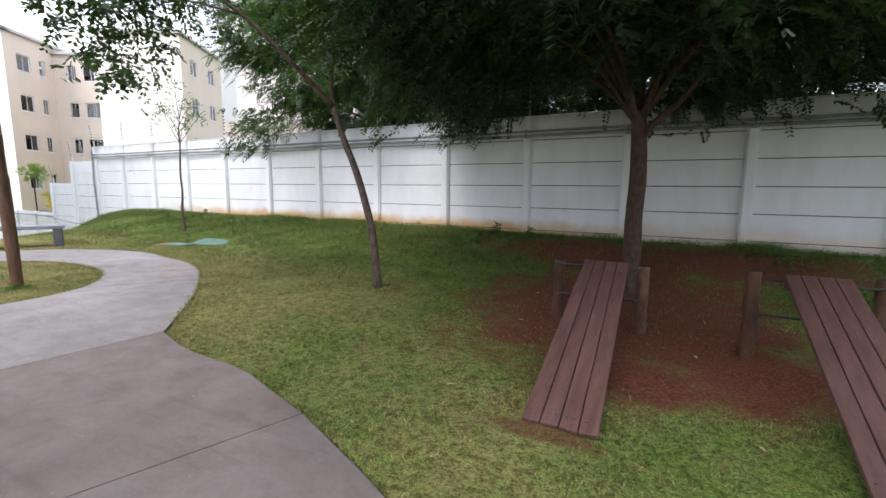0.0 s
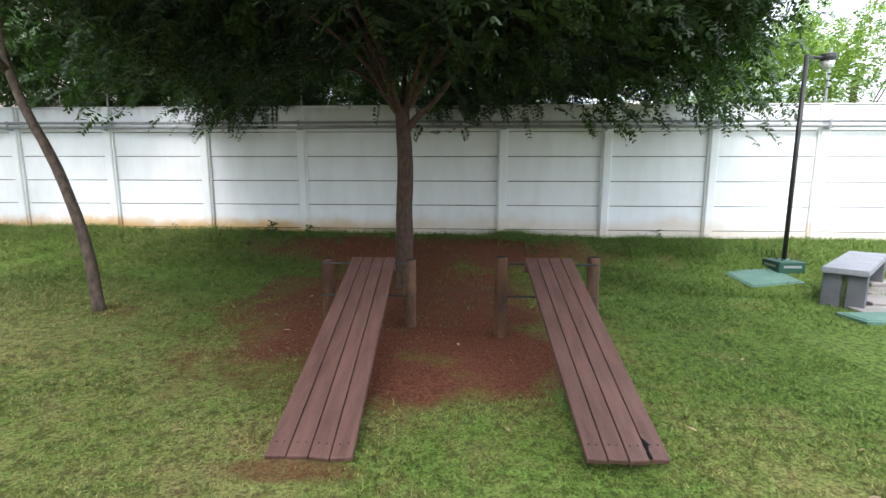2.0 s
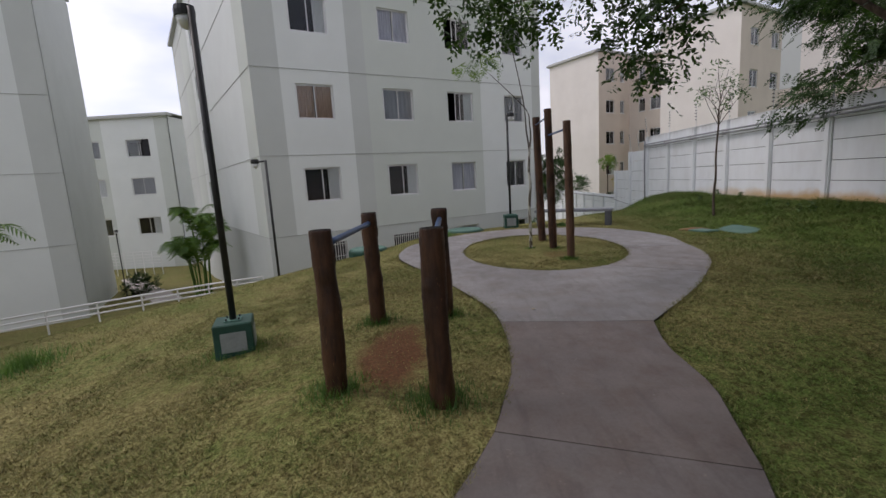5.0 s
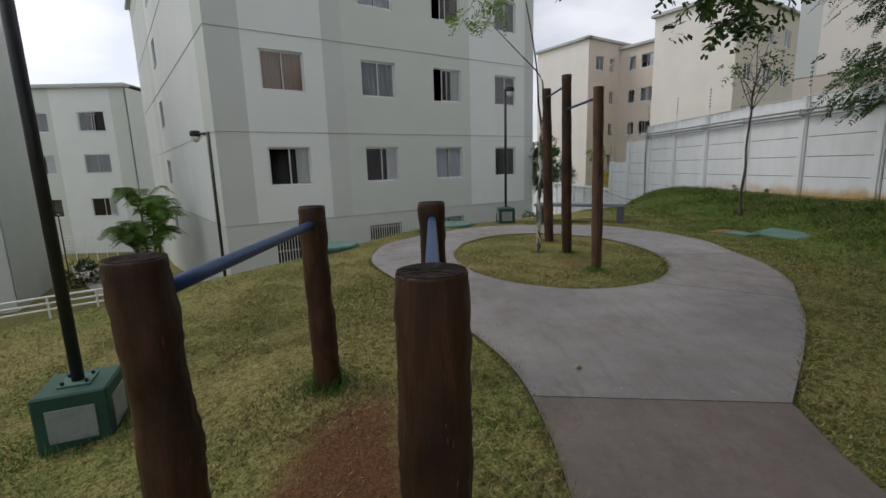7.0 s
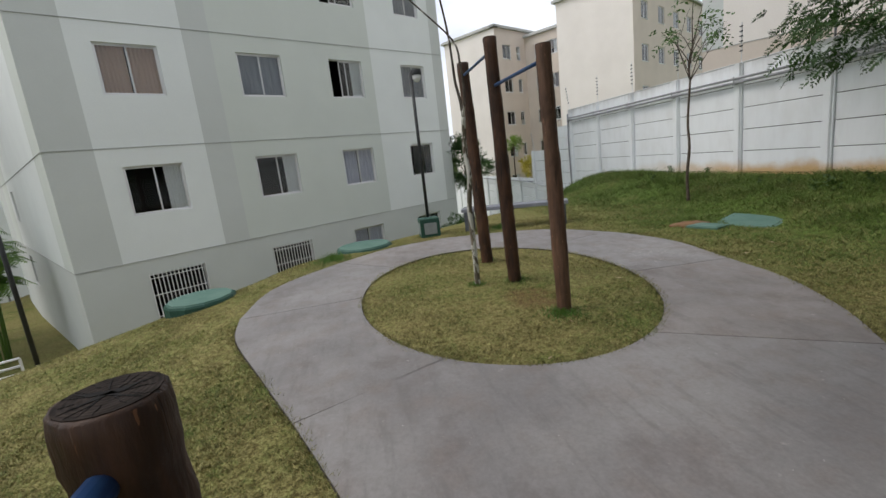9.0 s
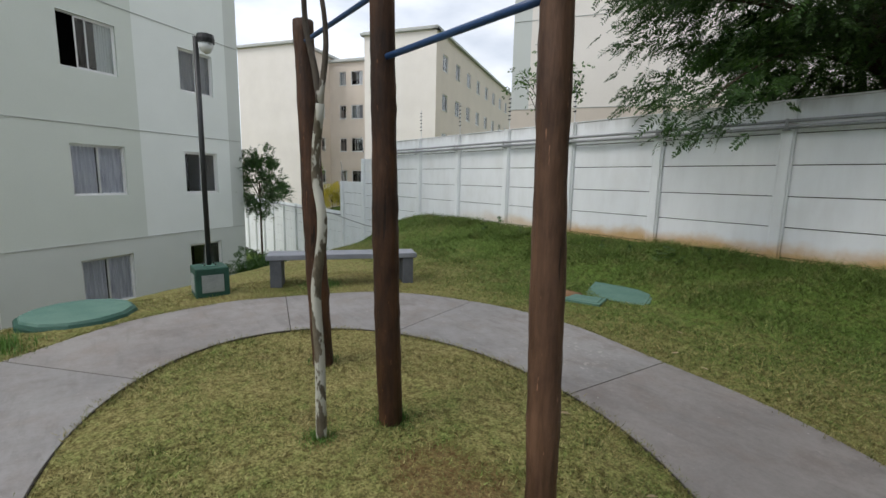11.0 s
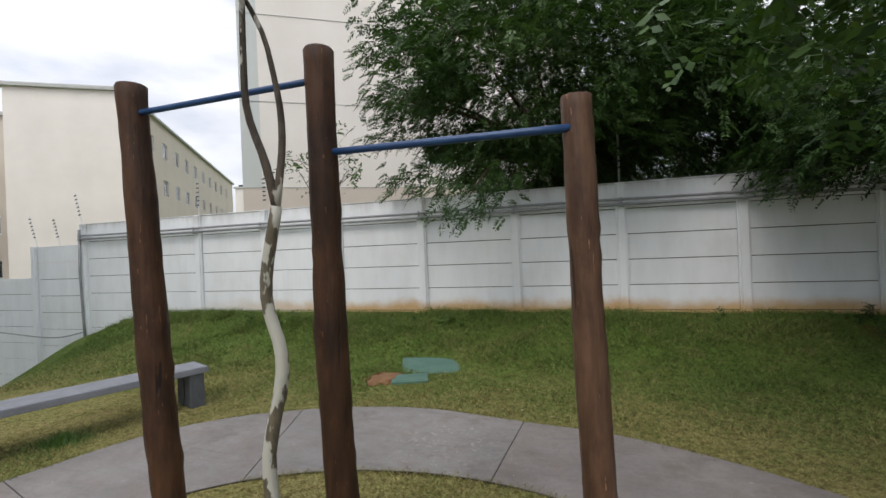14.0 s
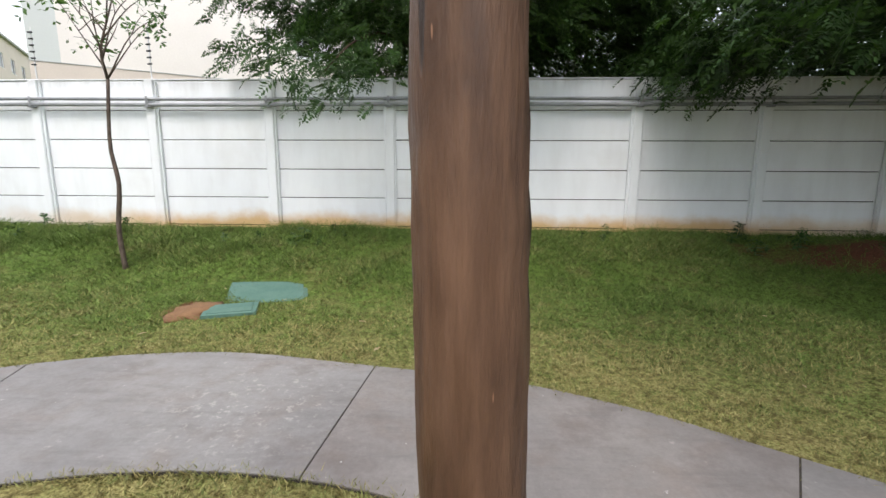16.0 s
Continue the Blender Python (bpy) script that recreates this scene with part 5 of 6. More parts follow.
def shade_tree():
    rng = np.random.default_rng(5)
    rnd = random.Random(5)
    root = tagged(empty("tree"), "spreading tree with dark feathery drooping foliage in bare red soil", "tree")
    base, fork = Vector((2.46, 6.62, lz(2.46, 6.62) - 0.1)), Vector((2.43, 6.6, 2.36))
    part("trunk", tube(curve_pts([base, (2.45, 6.61, 0.8), (2.47, 6.6, 1.6), fork], 16), [0.165 if k == 0 else 0.125 - 0.002 * k for k in range(17)], 14, 0.05, 4), M_BARK, root, smooth=True)
    limb(root, [(2.46, 6.6, 2.02), (2.66, 6.55, 2.24), (2.95, 6.5, 2.5), (3.5, 6.5, 3.3)], 0.06, 0.02, M_BARK, seed=1)
    for k in range(11):
        a = math.tau * k / 11 + rnd.uniform(-0.2, 0.2)
        R = rnd.uniform(3.0, 4.6)
        c, s = math.cos(a), math.sin(a) * 0.72
        lift = rnd.uniform(0.6, 2.6)
        pts = [fork + Vector((0, 0, -0.15)), fork + Vector((c * R * 0.2, s * R * 0.2, 0.3 + lift * 0.35)), fork + Vector((c * R * 0.6, s * R * 0.6, 0.5 + lift * 0.8)), fork + Vector((c * R, s * R, 0.3 + lift))]
        limb(root, pts, 0.042, 0.009, M_BARK, seed=k)
        for u in (0.45, 0.6, 0.75, 0.9):
            q = pts[1].lerp(pts[3], u) + Vector((0, 0, 0.2))
            w = q + Vector((rnd.uniform(-1, 1), rnd.uniform(-1, 1), rnd.uniform(-0.1, 0.6)))
            limb(root, [q, q.lerp(w, 0.5) + Vector((0, 0, 0.1)), w], 0.02, 0.005, M_BARK, 6, name="twig")
    n = 430
    r = np.sqrt(rng.uniform(0.02, 1, n))
    a = rng.uniform(0, math.tau, n)
    wob = 1 + 0.12 * np.sin(a * 3 + 1) + 0.08 * np.sin(a * 7)
    x, y = 2.7 + 5.3 * r * wob * np.cos(a), 7.1 + 3.8 * r * wob * np.sin(a)
    lo = 3.4 - 0.46 * r ** 2 + rng.normal(0, 0.1, n) + 0.35 * np.sin(x * 1.3 + 0.6)
    hi = 3.9 + 2.6 * (1 - r ** 2)
    z = lo + (hi - lo) * rng.uniform(0, 1, n) ** 1.6 * (1 - 0.35 * (r > 0.85))
    # hanging sprays at two sides of the crown
    extra = np.array([(7.3, 6.5, 3.3), (5.6, 6.9, 2.55), (6.2, 7.0, 2.7), (6.8, 7.1, 2.75), (4.9, 6.8, 2.6), (0.6, 7.1, 3.05), (0.1, 7.2, 3.1), (-0.9, 7.2, 3.15), (1.1, 7.0, 2.95)])
    cen = np.concatenate([np.stack([x, y, z], 1), extra])
    cen = cen[cen[:, 0] > -1.7 - 0.3 * np.sin(cen[:, 2] * 4)]
    thick = np.stack([rng.uniform(1.6, 8.6, 330), rng.uniform(5.5, 9.5, 330), rng.uniform(3.45, 6.0, 330)], 1)
    thick = thick[np.hypot(thick[:, 0] - 4.6, (thick[:, 1] - 7) * 1.4) < 4.3]
    cen = np.concatenate([cen, thick])
    cen = cen[cen[:, 0] - 0.62 * cen[:, 1] < 2.75 + 0.3 * np.sin(cen[:, 2] * 5)]
    # Leaf colour carries the light: lighter green on the lit sides, dark inside.
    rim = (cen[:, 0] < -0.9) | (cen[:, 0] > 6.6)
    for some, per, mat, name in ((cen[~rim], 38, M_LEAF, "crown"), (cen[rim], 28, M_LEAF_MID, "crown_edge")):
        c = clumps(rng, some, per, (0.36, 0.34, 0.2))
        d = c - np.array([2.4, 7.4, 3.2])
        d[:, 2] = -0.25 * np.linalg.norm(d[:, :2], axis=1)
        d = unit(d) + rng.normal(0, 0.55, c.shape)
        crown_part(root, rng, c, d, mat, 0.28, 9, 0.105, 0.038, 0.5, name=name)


def leaning_tree():
    rng = np.random.default_rng(8)
    root = tagged(empty("tree"), "slender leaning tree with pale-flecked bark and broad leaves", "tree")
    base = (-0.74, 5.16, lz(-0.74, 5.16) - 0.1)
    part("trunk", tube(curve_pts([base, (-0.86, 5.2, 0.7), (-1.18, 5.3, 1.51), (-1.5, 5.36, 2.1), (-1.7, 5.4, 2.57)], 18), [0.085 if k == 0 else 0.061 - 0.0011 * k for k in range(19)], 12, 0.05, 9), M_BARK_GREY, root, smooth=True)
    limb(root, [(-1.7, 5.4, 2.55), (-2.0, 5.0, 3.05), (-2.5, 4.5, 3.7), (-3.2, 3.9, 4.3)], 0.048, 0.014, M_BARK_GREY)
    limb(root, [(-1.68, 5.4, 2.5), (-1.78, 5.45, 3.0), (-1.7, 5.6, 3.7), (-1.5, 5.6, 4.6)], 0.04, 0.012, M_BARK_GREY)
    limb(root, [(-2.5, 4.5, 3.7), (-2.9, 3.9, 3.75), (-3.3, 3.4, 3.45)], 0.018, 0.005, M_BARK_GREY, 8)
    limb(root, [(-3.2, 3.9, 4.3), (-3.4, 2.9, 4.2), (-3.5, 1.7, 3.9), (-3.4, 0.9, 3.8)], 0.018, 0.005, M_BARK_GREY, 10)
    broad = np.array([(-3.45, 3.45, 3.35), (-3.5, 3.3, 3.05), (-3.3, 3.6, 3.55), (-3.6, 3.1, 3.55), (-3.55, 3.35, 2.85), (-3.4, 2.9, 4.0), (-3.2, 3.9, 3.9), (-3.4, 2.3, 4.15), (-3.5, 1.8, 3.7), (-3.3, 1.4, 3.65), (-3.4, 1.0, 3.55), (-3.0, 3.4, 4.0), (-3.4, 2.6, 4.35), (-3.6, 2.0, 4.25), (-3.2, 1.2, 4.1), (-2.9, 0.7, 3.9), (-2.8, 4.3, 4.2), (-3.9, 3.5, 3.9), (-3.7, 4.0, 4.2)])
    c = clumps(rng, broad, 34, (0.26, 0.28, 0.19))
    d = rng.normal(0, 0.8, c.shape) + np.array([0, 0, -0.5])
    crown_part(root, rng, c, d, M_LEAF_BROAD, 0.19, 4, 0.105, 0.062, 0.3, 0.3, label="broad oval green leaves")
    # High clumps above the view, added to shade the path and lawn
    high = np.stack([rng.uniform(-2.2, 0.8, 64), rng.uniform(0.4, 5.6, 64), rng.uniform(4.9, 6.4, 64)], 1)
    over = np.stack([rng.uniform(-1.2, 6.2, 190), rng.uniform(-2.6, 5.2, 190), rng.uniform(5.5, 7.3, 190)], 1)
    for k in range(10):
        e = over[k * 17]
        limb(root, [(-1.5, 5.6, 4.4), (-1.5 + 0.4 * (e[0] + 1.5), 5.6 + 0.4 * (e[1] - 5.6), 5.6), tuple(e)], 0.035, 0.006, M_BARK_GREY, 10, 40 + k)
    high = np.concatenate([high, over])
    c = clumps(rng, high, 24, (0.36, 0.36, 0.22))
    crown_part(root, rng, c, rng.normal(0, 0.8, c.shape) + np.array([0, 0, -0.3]), M_LEAF_BROAD, 0.22, 5, 0.11, 0.06, 0.3, 0.3, name="crown_high_shade")
    for k in range(7):
        e = high[k * 8]
        limb(root, [(-1.55, 5.58, 4.3), (-1.4 + 0.3 * (e[0] + 1.4), 5.3 + 0.3 * (e[1] - 5.3), 4.9), tuple(e)], 0.03, 0.006, M_BARK_GREY, 10, k)
    fine = np.array([(-1.2, 5.9, 4.3), (-1.5, 5.2, 4.7), (-1.0, 5.5, 4.7), (-2.5, 5.2, 3.7), (-0.6, 5.8, 4.4), (-0.5, 5.1, 4.8), (-2.7, 5.6, 3.3), (-2.3, 5.9, 3.0)])
    c = clumps(rng, fine, 30, (0.35, 0.35, 0.25))
    crown_part(root, rng, c, rng.normal(0, 0.8, c.shape) + np.array([0, 0, -0.3]), M_LEAF_FEATHER, 0.24, 11, 0.065, 0.017, 0.4, name="crown_top")


def back_tree():
    rng = np.random.default_rng(12)
    rnd = random.Random(12)
    root = tagged(empty("tree"), "feathery-leaved tree standing behind the white wall", "tree")
    base, fork = Vector((-4.9, 11.2, lz(-4.9, 11.2) - 0.1)), Vector((-5.2, 11.0, 3.3))
    part("trunk", tube(curve_pts([base, (-4.95, 11.1, 1.5), fork], 12), [0.16 - 0.004 * k for k in range(13)], 12, 0.05, 2), M_BARK, root, smooth=True)
    for k in range(10):
        a = math.tau * k / 10 + rnd.uniform(-0.2, 0.2)
        e = fork + Vector((math.cos(a) * 3.2 - 0.9, math.sin(a) * 2.2 - 0.5, rnd.uniform(0.6, 3.6)))
        limb(root, [fork, fork.lerp(e, 0.4) + Vector((0, 0, 0.5)), e], 0.065, 0.01, M_BARK, 10, k)
    limb(root, [fork, (-6.0, 9.8, 3.6), (-6.3, 8.6, 3.2), (-6.5, 7.7, 2.6)], 0.04, 0.006, M_BARK, 12)
    n = 330
    v = unit(rng.normal(0, 1, (n, 3))) * (rng.uniform(0.25, 1, (n, 1)) ** 0.5)
    cen = np.array([-5.2, 10.6, 5.7]) + v * np.array([4.3, 3.1, 2.9])
    cen = cen[(cen[:, 2] > 3.0 + 0.25 * np.abs(cen[:, 0] + 6)) | (cen[:, 1] < 9.2)]
    hang = np.array([(-6.45, 7.75, 2.55), (-6.6, 7.6, 2.35), (-6.3, 8.0, 2.75), (-6.0, 8.4, 3.0), (-6.9, 8.2, 2.9), (-7.3, 8.8, 3.2), (-7.9, 9.2, 3.4), (-8.3, 9.6, 3.3), (-7.7, 9.0, 3.0)])
    low = np.stack([rng.uniform(-5.6, -0.3, 60), rng.uniform(10.2, 12.2, 60), rng.uniform(3.1, 5.2, 60)], 1)
    cen = np.concatenate([cen, low])
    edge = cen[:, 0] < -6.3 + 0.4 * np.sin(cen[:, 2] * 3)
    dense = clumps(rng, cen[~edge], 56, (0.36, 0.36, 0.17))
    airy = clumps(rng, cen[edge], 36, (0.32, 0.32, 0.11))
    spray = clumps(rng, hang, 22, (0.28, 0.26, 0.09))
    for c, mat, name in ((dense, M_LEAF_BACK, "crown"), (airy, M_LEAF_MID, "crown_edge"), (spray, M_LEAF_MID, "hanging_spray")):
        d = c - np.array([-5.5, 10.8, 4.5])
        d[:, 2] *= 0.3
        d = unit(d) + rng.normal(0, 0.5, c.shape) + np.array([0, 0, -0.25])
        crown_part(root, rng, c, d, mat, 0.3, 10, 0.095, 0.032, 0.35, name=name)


def young_tree():
    rng = np.random.default_rng(21)
    rnd = random.Random(21)
    root = tagged(empty("tree"), "thin young tree with a sparse open crown near the wall", "tree")
    x, y = -9.26, 7.63
    fork = Vector((-9.24, 7.66, 2.5))
    part("trunk", tube(curve_pts([(x, y, lz(x, y) - 0.1), (-9.29, 7.62, 0.6), (-9.22, 7.62, 1.2), (-9.3, 7.65, 1.7), fork], 14), [0.045 if k == 0 else 0.034 - 0.001 * k for k in range(15)], 10, 0.06, 3), M_BARK_GREY, root, smooth=True)
    lead = curve_pts([fork, (-9.3, 7.68, 2.85), (-9.12, 7.66, 3.3), (-8.95, 7.7, 3.85)], 14)
    part("limb", tube(lead, [0.02 - 0.0011 * k for k in range(15)], 8, 0.05, 1), M_BARK_GREY, root, smooth=True)
    tips = [lead[-1], lead[-3]]
    for k in range(11):
        a = k * 2.4 + rnd.uniform(-0.4, 0.4)
        s = fork if k < 4 else lead[k - 2]
        R = rnd.uniform(0.6, 1.15) * (1 - 0.025 * k)
        e = s + Vector((math.cos(a) * R, math.sin(a) * R * 0.8, rnd.uniform(0.25, 0.95)))
        mid = s.lerp(e, 0.5) + Vector((rnd.uniform(-0.08, 0.08), rnd.uniform(-0.08, 0.08), rnd.uniform(-0.02, 0.16)))
        limb(root, [s, mid, e], 0.011, 0.003, M_BARK_GREY, 8, k)
        f = mid + Vector((rnd.uniform(-0.35, 0.35), rnd.uniform(-0.3, 0.3), rnd.uniform(0.1, 0.4)))
        limb(root, [mid, mid.lerp(f, 0.5) + Vector((0, 0, 0.05)), f], 0.006, 0.002, M_BARK_GREY, 6, k, "twig")
        tips += [e, e.lerp(mid, 0.3)]
    c = clumps(rng, np.array([list(t) for t in tips]), 3, (0.1, 0.1, 0.05))
    crown_part(root, rng, c, rng.normal(0, 0.8, c.shape) + np.array([0, 0, -0.2]), M_LEAF_FEATHER, 0.2, 3, 0.1, 0.045, 0.6, 0.5)


def peeling_tree():
    rng = np.random.default_rng(31)
    root = tagged(empty("tree"), "thin crooked tree with mottled white peeling bark in the bed", "tree")
    fork = (-6.0, 2.07, 1.96)
    part("trunk", tube(curve_pts([(-6.04, 2.05, -0.1), (-6.03, 2.05, 0.45), (-6.07, 2.05, 0.9), (-6.0, 2.07, 1.3), (-6.06, 2.06, 1.6), fork], 24), [0.04 if k == 0 else 0.033 - 0.0004 * k for k in range(25)], 12, 0.07, 6), M_BARK_MOTTLED, root, smooth=True)
    limb(root, [fork, (-6.04, 2.06, 2.15), (-6.1, 2.04, 2.36), (-6.1, 2.03, 2.6), (-6.07, 2.0, 2.9), (-6.0, 1.9, 3.4), (-6.05, 1.75, 4.2)], 0.02, 0.008, M_BARK_STEM, 20)
    limb(root, [fork, (-5.98, 2.1, 2.25), (-6.0, 2.09, 2.5), (-6.07, 2.05, 2.78), (-6.2, 1.7, 3.2), (-6.2, 1.3, 3.6)], 0.018, 0.006, M_BARK_STEM, 20, 2)
    c = clumps(rng, [(-6.2, 1.15, 3.75), (-6.1, 0.95, 3.65), (-6.2, 1.35, 3.8), (-6.05, 1.75, 4.4), (-6.2, 1.5, 4.6), (-6.0, 2.0, 4.7)], 14, (0.16, 0.16, 0.1))
    crown_part(root, rng, c, rng.normal(0, 0.8, c.shape) + np.array([0, 0, -0.2]), M_LEAF_LIGHT, 0.22, 7, 0.08, 0.026, 0.35)


def round_bush(x, y, z, r, mat, label, per=12, trunk=0.0, name="shrub", seed=1, leaf=0.08, n=50, tall=0.85):
    rng = np.random.default_rng(seed)
    root = tagged(empty(name), label, "tree" if trunk else "shrub")
    v = unit(rng.normal(0, 1, (n, 3))) * rng.uniform(0.45, 1, (n, 1)) ** 0.5
    c = clumps(rng, np.array([x, y, z]) + v * np.array([r, r, r * tall]) * (1 + 0.25 * np.sin(np.arange(n) * 1.7))[:, None], per, r * 0.13)
    crown_part(root, rng, c, unit(c - np.array([x, y, z - r * 0.5])) + rng.normal(0, 0.4, c.shape), mat, leaf * 2.6, 4, leaf, leaf * 0.5, 0.2, 0.4, "foliage")
    g = lz(x, y)
    part("trunk", tube([(x, y, g - 0.1), (x, y, z)], [max(trunk, 0.03), max(trunk, 0.03) * 0.7], 8), M_BARK, root)
    for k in range(4):
        a = k * 1.6
        part("stem", tube([(x, y, z - r * 0.9), (x + math.cos(a) * r * 0.6, y + math.sin(a) * r * 0.6, z + r * 0.3)], [0.03, 0.01], 6), M_BARK, root)


def palm(x, y, z, height, reach, n, seed, label):
    rng = np.random.default_rng(seed)
    rnd = random.Random(seed)
    root = tagged(empty("palm"), label, "palm")
    stems = 8
    for k in range(stems):
        a = math.tau * k / stems
        bx, by = x + math.cos(a) * 0.3, y + math.sin(a) * 0.3
        top = Vector((x + math.cos(a) * 0.5, y + math.sin(a) * 0.5, z + height * rnd.uniform(0.25, 0.85)))
        part("stem", tube([(bx, by, z - 0.1), top], [0.05, 0.035], 8), M_PALM, root)
        for j in range(n):
            b = rnd.uniform(0, math.tau)
            L = reach * rnd.uniform(0.7, 1.1)
            pts = [top, top + Vector((math.cos(b) * L * 0.35, math.sin(b) * L * 0.35, L * 0.6)), top + Vector((math.cos(b) * L * 0.7, math.sin(b) * L * 0.7, L * 0.85)), top + Vector((math.cos(b) * L * 1.05, math.sin(b) * L * 1.05, L * 0.6))]
            p = curve_pts(pts, 22)
            bm = bmesh.new()
            for i, q in enumerate(p[3:], 3):
                t = (p[i] - p[i - 1]).normalized()
                s = t.cross(Vector((0, 0, 1))).normalized()
                ll = L * 0.32 * math.sin(math.pi * (0.12 + 0.83 * i / 22))
                for sg in (-1, 1):
                    e = q + s * sg * ll + t * ll * 0.5 + Vector((0, 0, -ll * 0.35))
                    w = t * 0.022
                    bm.faces.new([bm.verts.new(c) for c in (q - w, q + s * sg * ll * 0.5 + t * ll * 0.25 - w - Vector((0, 0, ll * 0.08)), e, q + s * sg * ll * 0.5 + t * ll * 0.25 + w - Vector((0, 0, ll * 0.08)), q + w)])
            add_tube(bm, p, [0.012 - 0.0004 * i for i in range(23)], 5)
            part("frond", bm, M_PALM, root)


shade_tree()
leaning_tree()
back_tree()
young_tree()
peeling_tree()
round_bush(-23.0, 6.35, 1.35, 0.8, M_LEAF_MID, "tall straggling green shrub beside the corner of the block", 16, 0.05, seed=41, leaf=0.1, n=80, tall=1.45)
round_bush(-16.3, 4.5, lz(-16.3, 4.5) + 0.35, 0.85, M_LEAF_MID, "low straggling green shrub on the bank", 14, seed=42, leaf=0.07, n=80, tall=0.55)
round_bush(-41.2, 15.7, 2.2, 0.75, M_LEAF_LIGHT, "small clipped round tree before the cream block", 14, 0.06, "tree", 44)
round_bush(-40.2, 17.0, 0.2, 0.9, M_LEAF_YELLOW, "yellow flowering shrub before the cream block", 14, seed=45, leaf=0.12)
round_bush(-42.5, 13.0, 0.2, 1.1, M_LEAF_MID, "green shrub before the cream block", 12, seed=46, leaf=0.12)
round_bush(-39.6, 19.0, 0.0, 0.9, M_LEAF_LIGHT, "light green shrub before the cream block", 12, seed=47, leaf=0.12)
round_bush(-23.6, -19.2, lz(-23.6, -19.2) + 0.5, 0.9, M_LEAF, "dark shrub in the lower courtyard", 12, seed=48, leaf=0.1)
for k, (x, y, r, z) in enumerate(((11.5, 13.5, 1.9, 3.6), (14.8, 15.0, 2.4, 4.6), (17.5, 12.6, 2.0, 4.0), (9.3, 15.5, 1.9, 4.6), (6.0, 15.0, 2.6, 5.6), (1.5, 15.5, 2.6, 5.8), (-1.8, 14.8, 2.4, 5.0), (3.6, 13.2, 1.7, 3.6), (-0.4, 12.6, 1.6, 3.4))):
    round_bush(x, y, z, r, M_LEAF_LIGHT if k < 4 else M_LEAF, "leafy tree growing beyond the white wall", 16, 0.12, "tree", 60 + k, 0.13, 90)
palm(-18.6, -12.3, lz(-18.6, -12.3), 4.4, 1.35, 9, 51, "clumping green palm beside the block in the courtyard")
palm(-5.0, -9.9, lz(-5.0, -9.9), 3.2, 1.5, 6, 52, "green palm at the edge of the bank")

# roofs of houses behind the wall
house = tagged(empty("house"), "pale house with a brown roof beyond the wall", "house")
part("house_wall", box((9.0, 19, -1), (16, 25, 4.1), 0.02), M_CREAM, house)
part("house_roof", box((8.6, 18.6, 4.1), (16.4, 25.4, 4.5), 0.05), M_TAN, house)


# ---- grass, weeds and fallen leaves ----
def inside(px, py, poly):
    r = np.zeros(px.shape, bool)
    n = len(poly)
    for i in range(n):
        (x0, y0), (x1, y1) = poly[i], poly[(i + 1) % n]
        if abs(y1 - y0) < 1e-9:
            continue
        c = ((y0 > py) != (y1 > py)) & (px < (x1 - x0) * (py - y0) / (y1 - y0) + x0)
        r ^= c
    return r


def blades(name, n, region, tall, wide, seed, material, label, keep=None):
    rng = np.random.default_rng(seed)
    x = rng.uniform(region[0], region[1], n)
    y = rng.uniform(region[2], region[3], n)
    ok = np.ones(n, bool)
    for poly in SLABS:
        q = [(p.x, p.y) for p in inset(poly, 0.025)]
        ok &= ~inside(x, y, q)
    wob = 0.35 * np.sin(x * 3.1 + 1.3 * np.sin(y * 2.3)) + 0.3 * np.sin(y * 4.3 + x * 1.7)
    for cx, cy, rx, ry, amount in SPOTS:
        d = np.hypot((x - cx) / rx, (y - cy) / ry) + 0.45 * wob
        ok &= ~((d < 1.02) & (rng.uniform(0, 1, n) > 1.04 - amount + 0.25 * np.clip(d - 0.6, 0, 1)))
    for cx, cy, r in ((-7.0, 6.87, 0.33), (-7.05, 6.13, 0.16), (7.75, 7.4, 0.3), (7.8, 5.55, 0.18), (-9.85, 0.8, 0.56), (-8.15, -1.75, 0.5)):
        ok &= np.hypot(x - cx, y - cy) > r
    if keep is not None:
        ok &= keep(x, y, rng)
    x, y = x[ok], y[ok]
    n = len(x)
    z = land(x, y) - 0.006
    a = rng.uniform(0, math.tau, n)
    h = tall * rng.uniform(0.45, 1.1, n) * (1 + 1.1 * sstep(7.0, 8.8, y))
    lean = rng.uniform(0.3, 2.2, n) * h
    b = rng.uniform(0, math.tau, n)
    w = wide * rng.uniform(0.7, 1.3, n) * 0.5
    v0 = np.stack([x - np.cos(a) * w, y - np.sin(a) * w, z], 1)
    v1 = np.stack([x + np.cos(a) * w, y + np.sin(a) * w, z], 1)
    v2 = np.stack([x + np.cos(b) * lean, y + np.sin(b) * lean, z + h], 1)
    v = np.stack([v0, v1, v2], 1).reshape(-1, 3)
    ob = mesh_from_arrays(name, v, np.arange(len(v)).reshape(-1, 3), material)
    return tagged(ob, label, "grass", kind="stuff")


blades("grass", 520000, (-4.5, 6.5, -3.5, 8.0), 0.022, 0.0085, 1, M_BLADE, "short patchy mown grass of the lawn")
blades("grass", 360000, (-10.5, -2.6, -2.5, 9.4), 0.024, 0.0085, 2, M_BLADE, "short patchy mown grass of the lawn")
blades("grass", 130000, (-16.0, 12.0, 5.0, 9.5), 0.05, 0.011, 3, M_BLADE, "longer grass on the bank below the wall")
blades("grass", 110000, (-10.0, 3.0, -8.0, -1.5), 0.026, 0.012, 4, M_BLADE, "short patchy mown grass of the lawn")


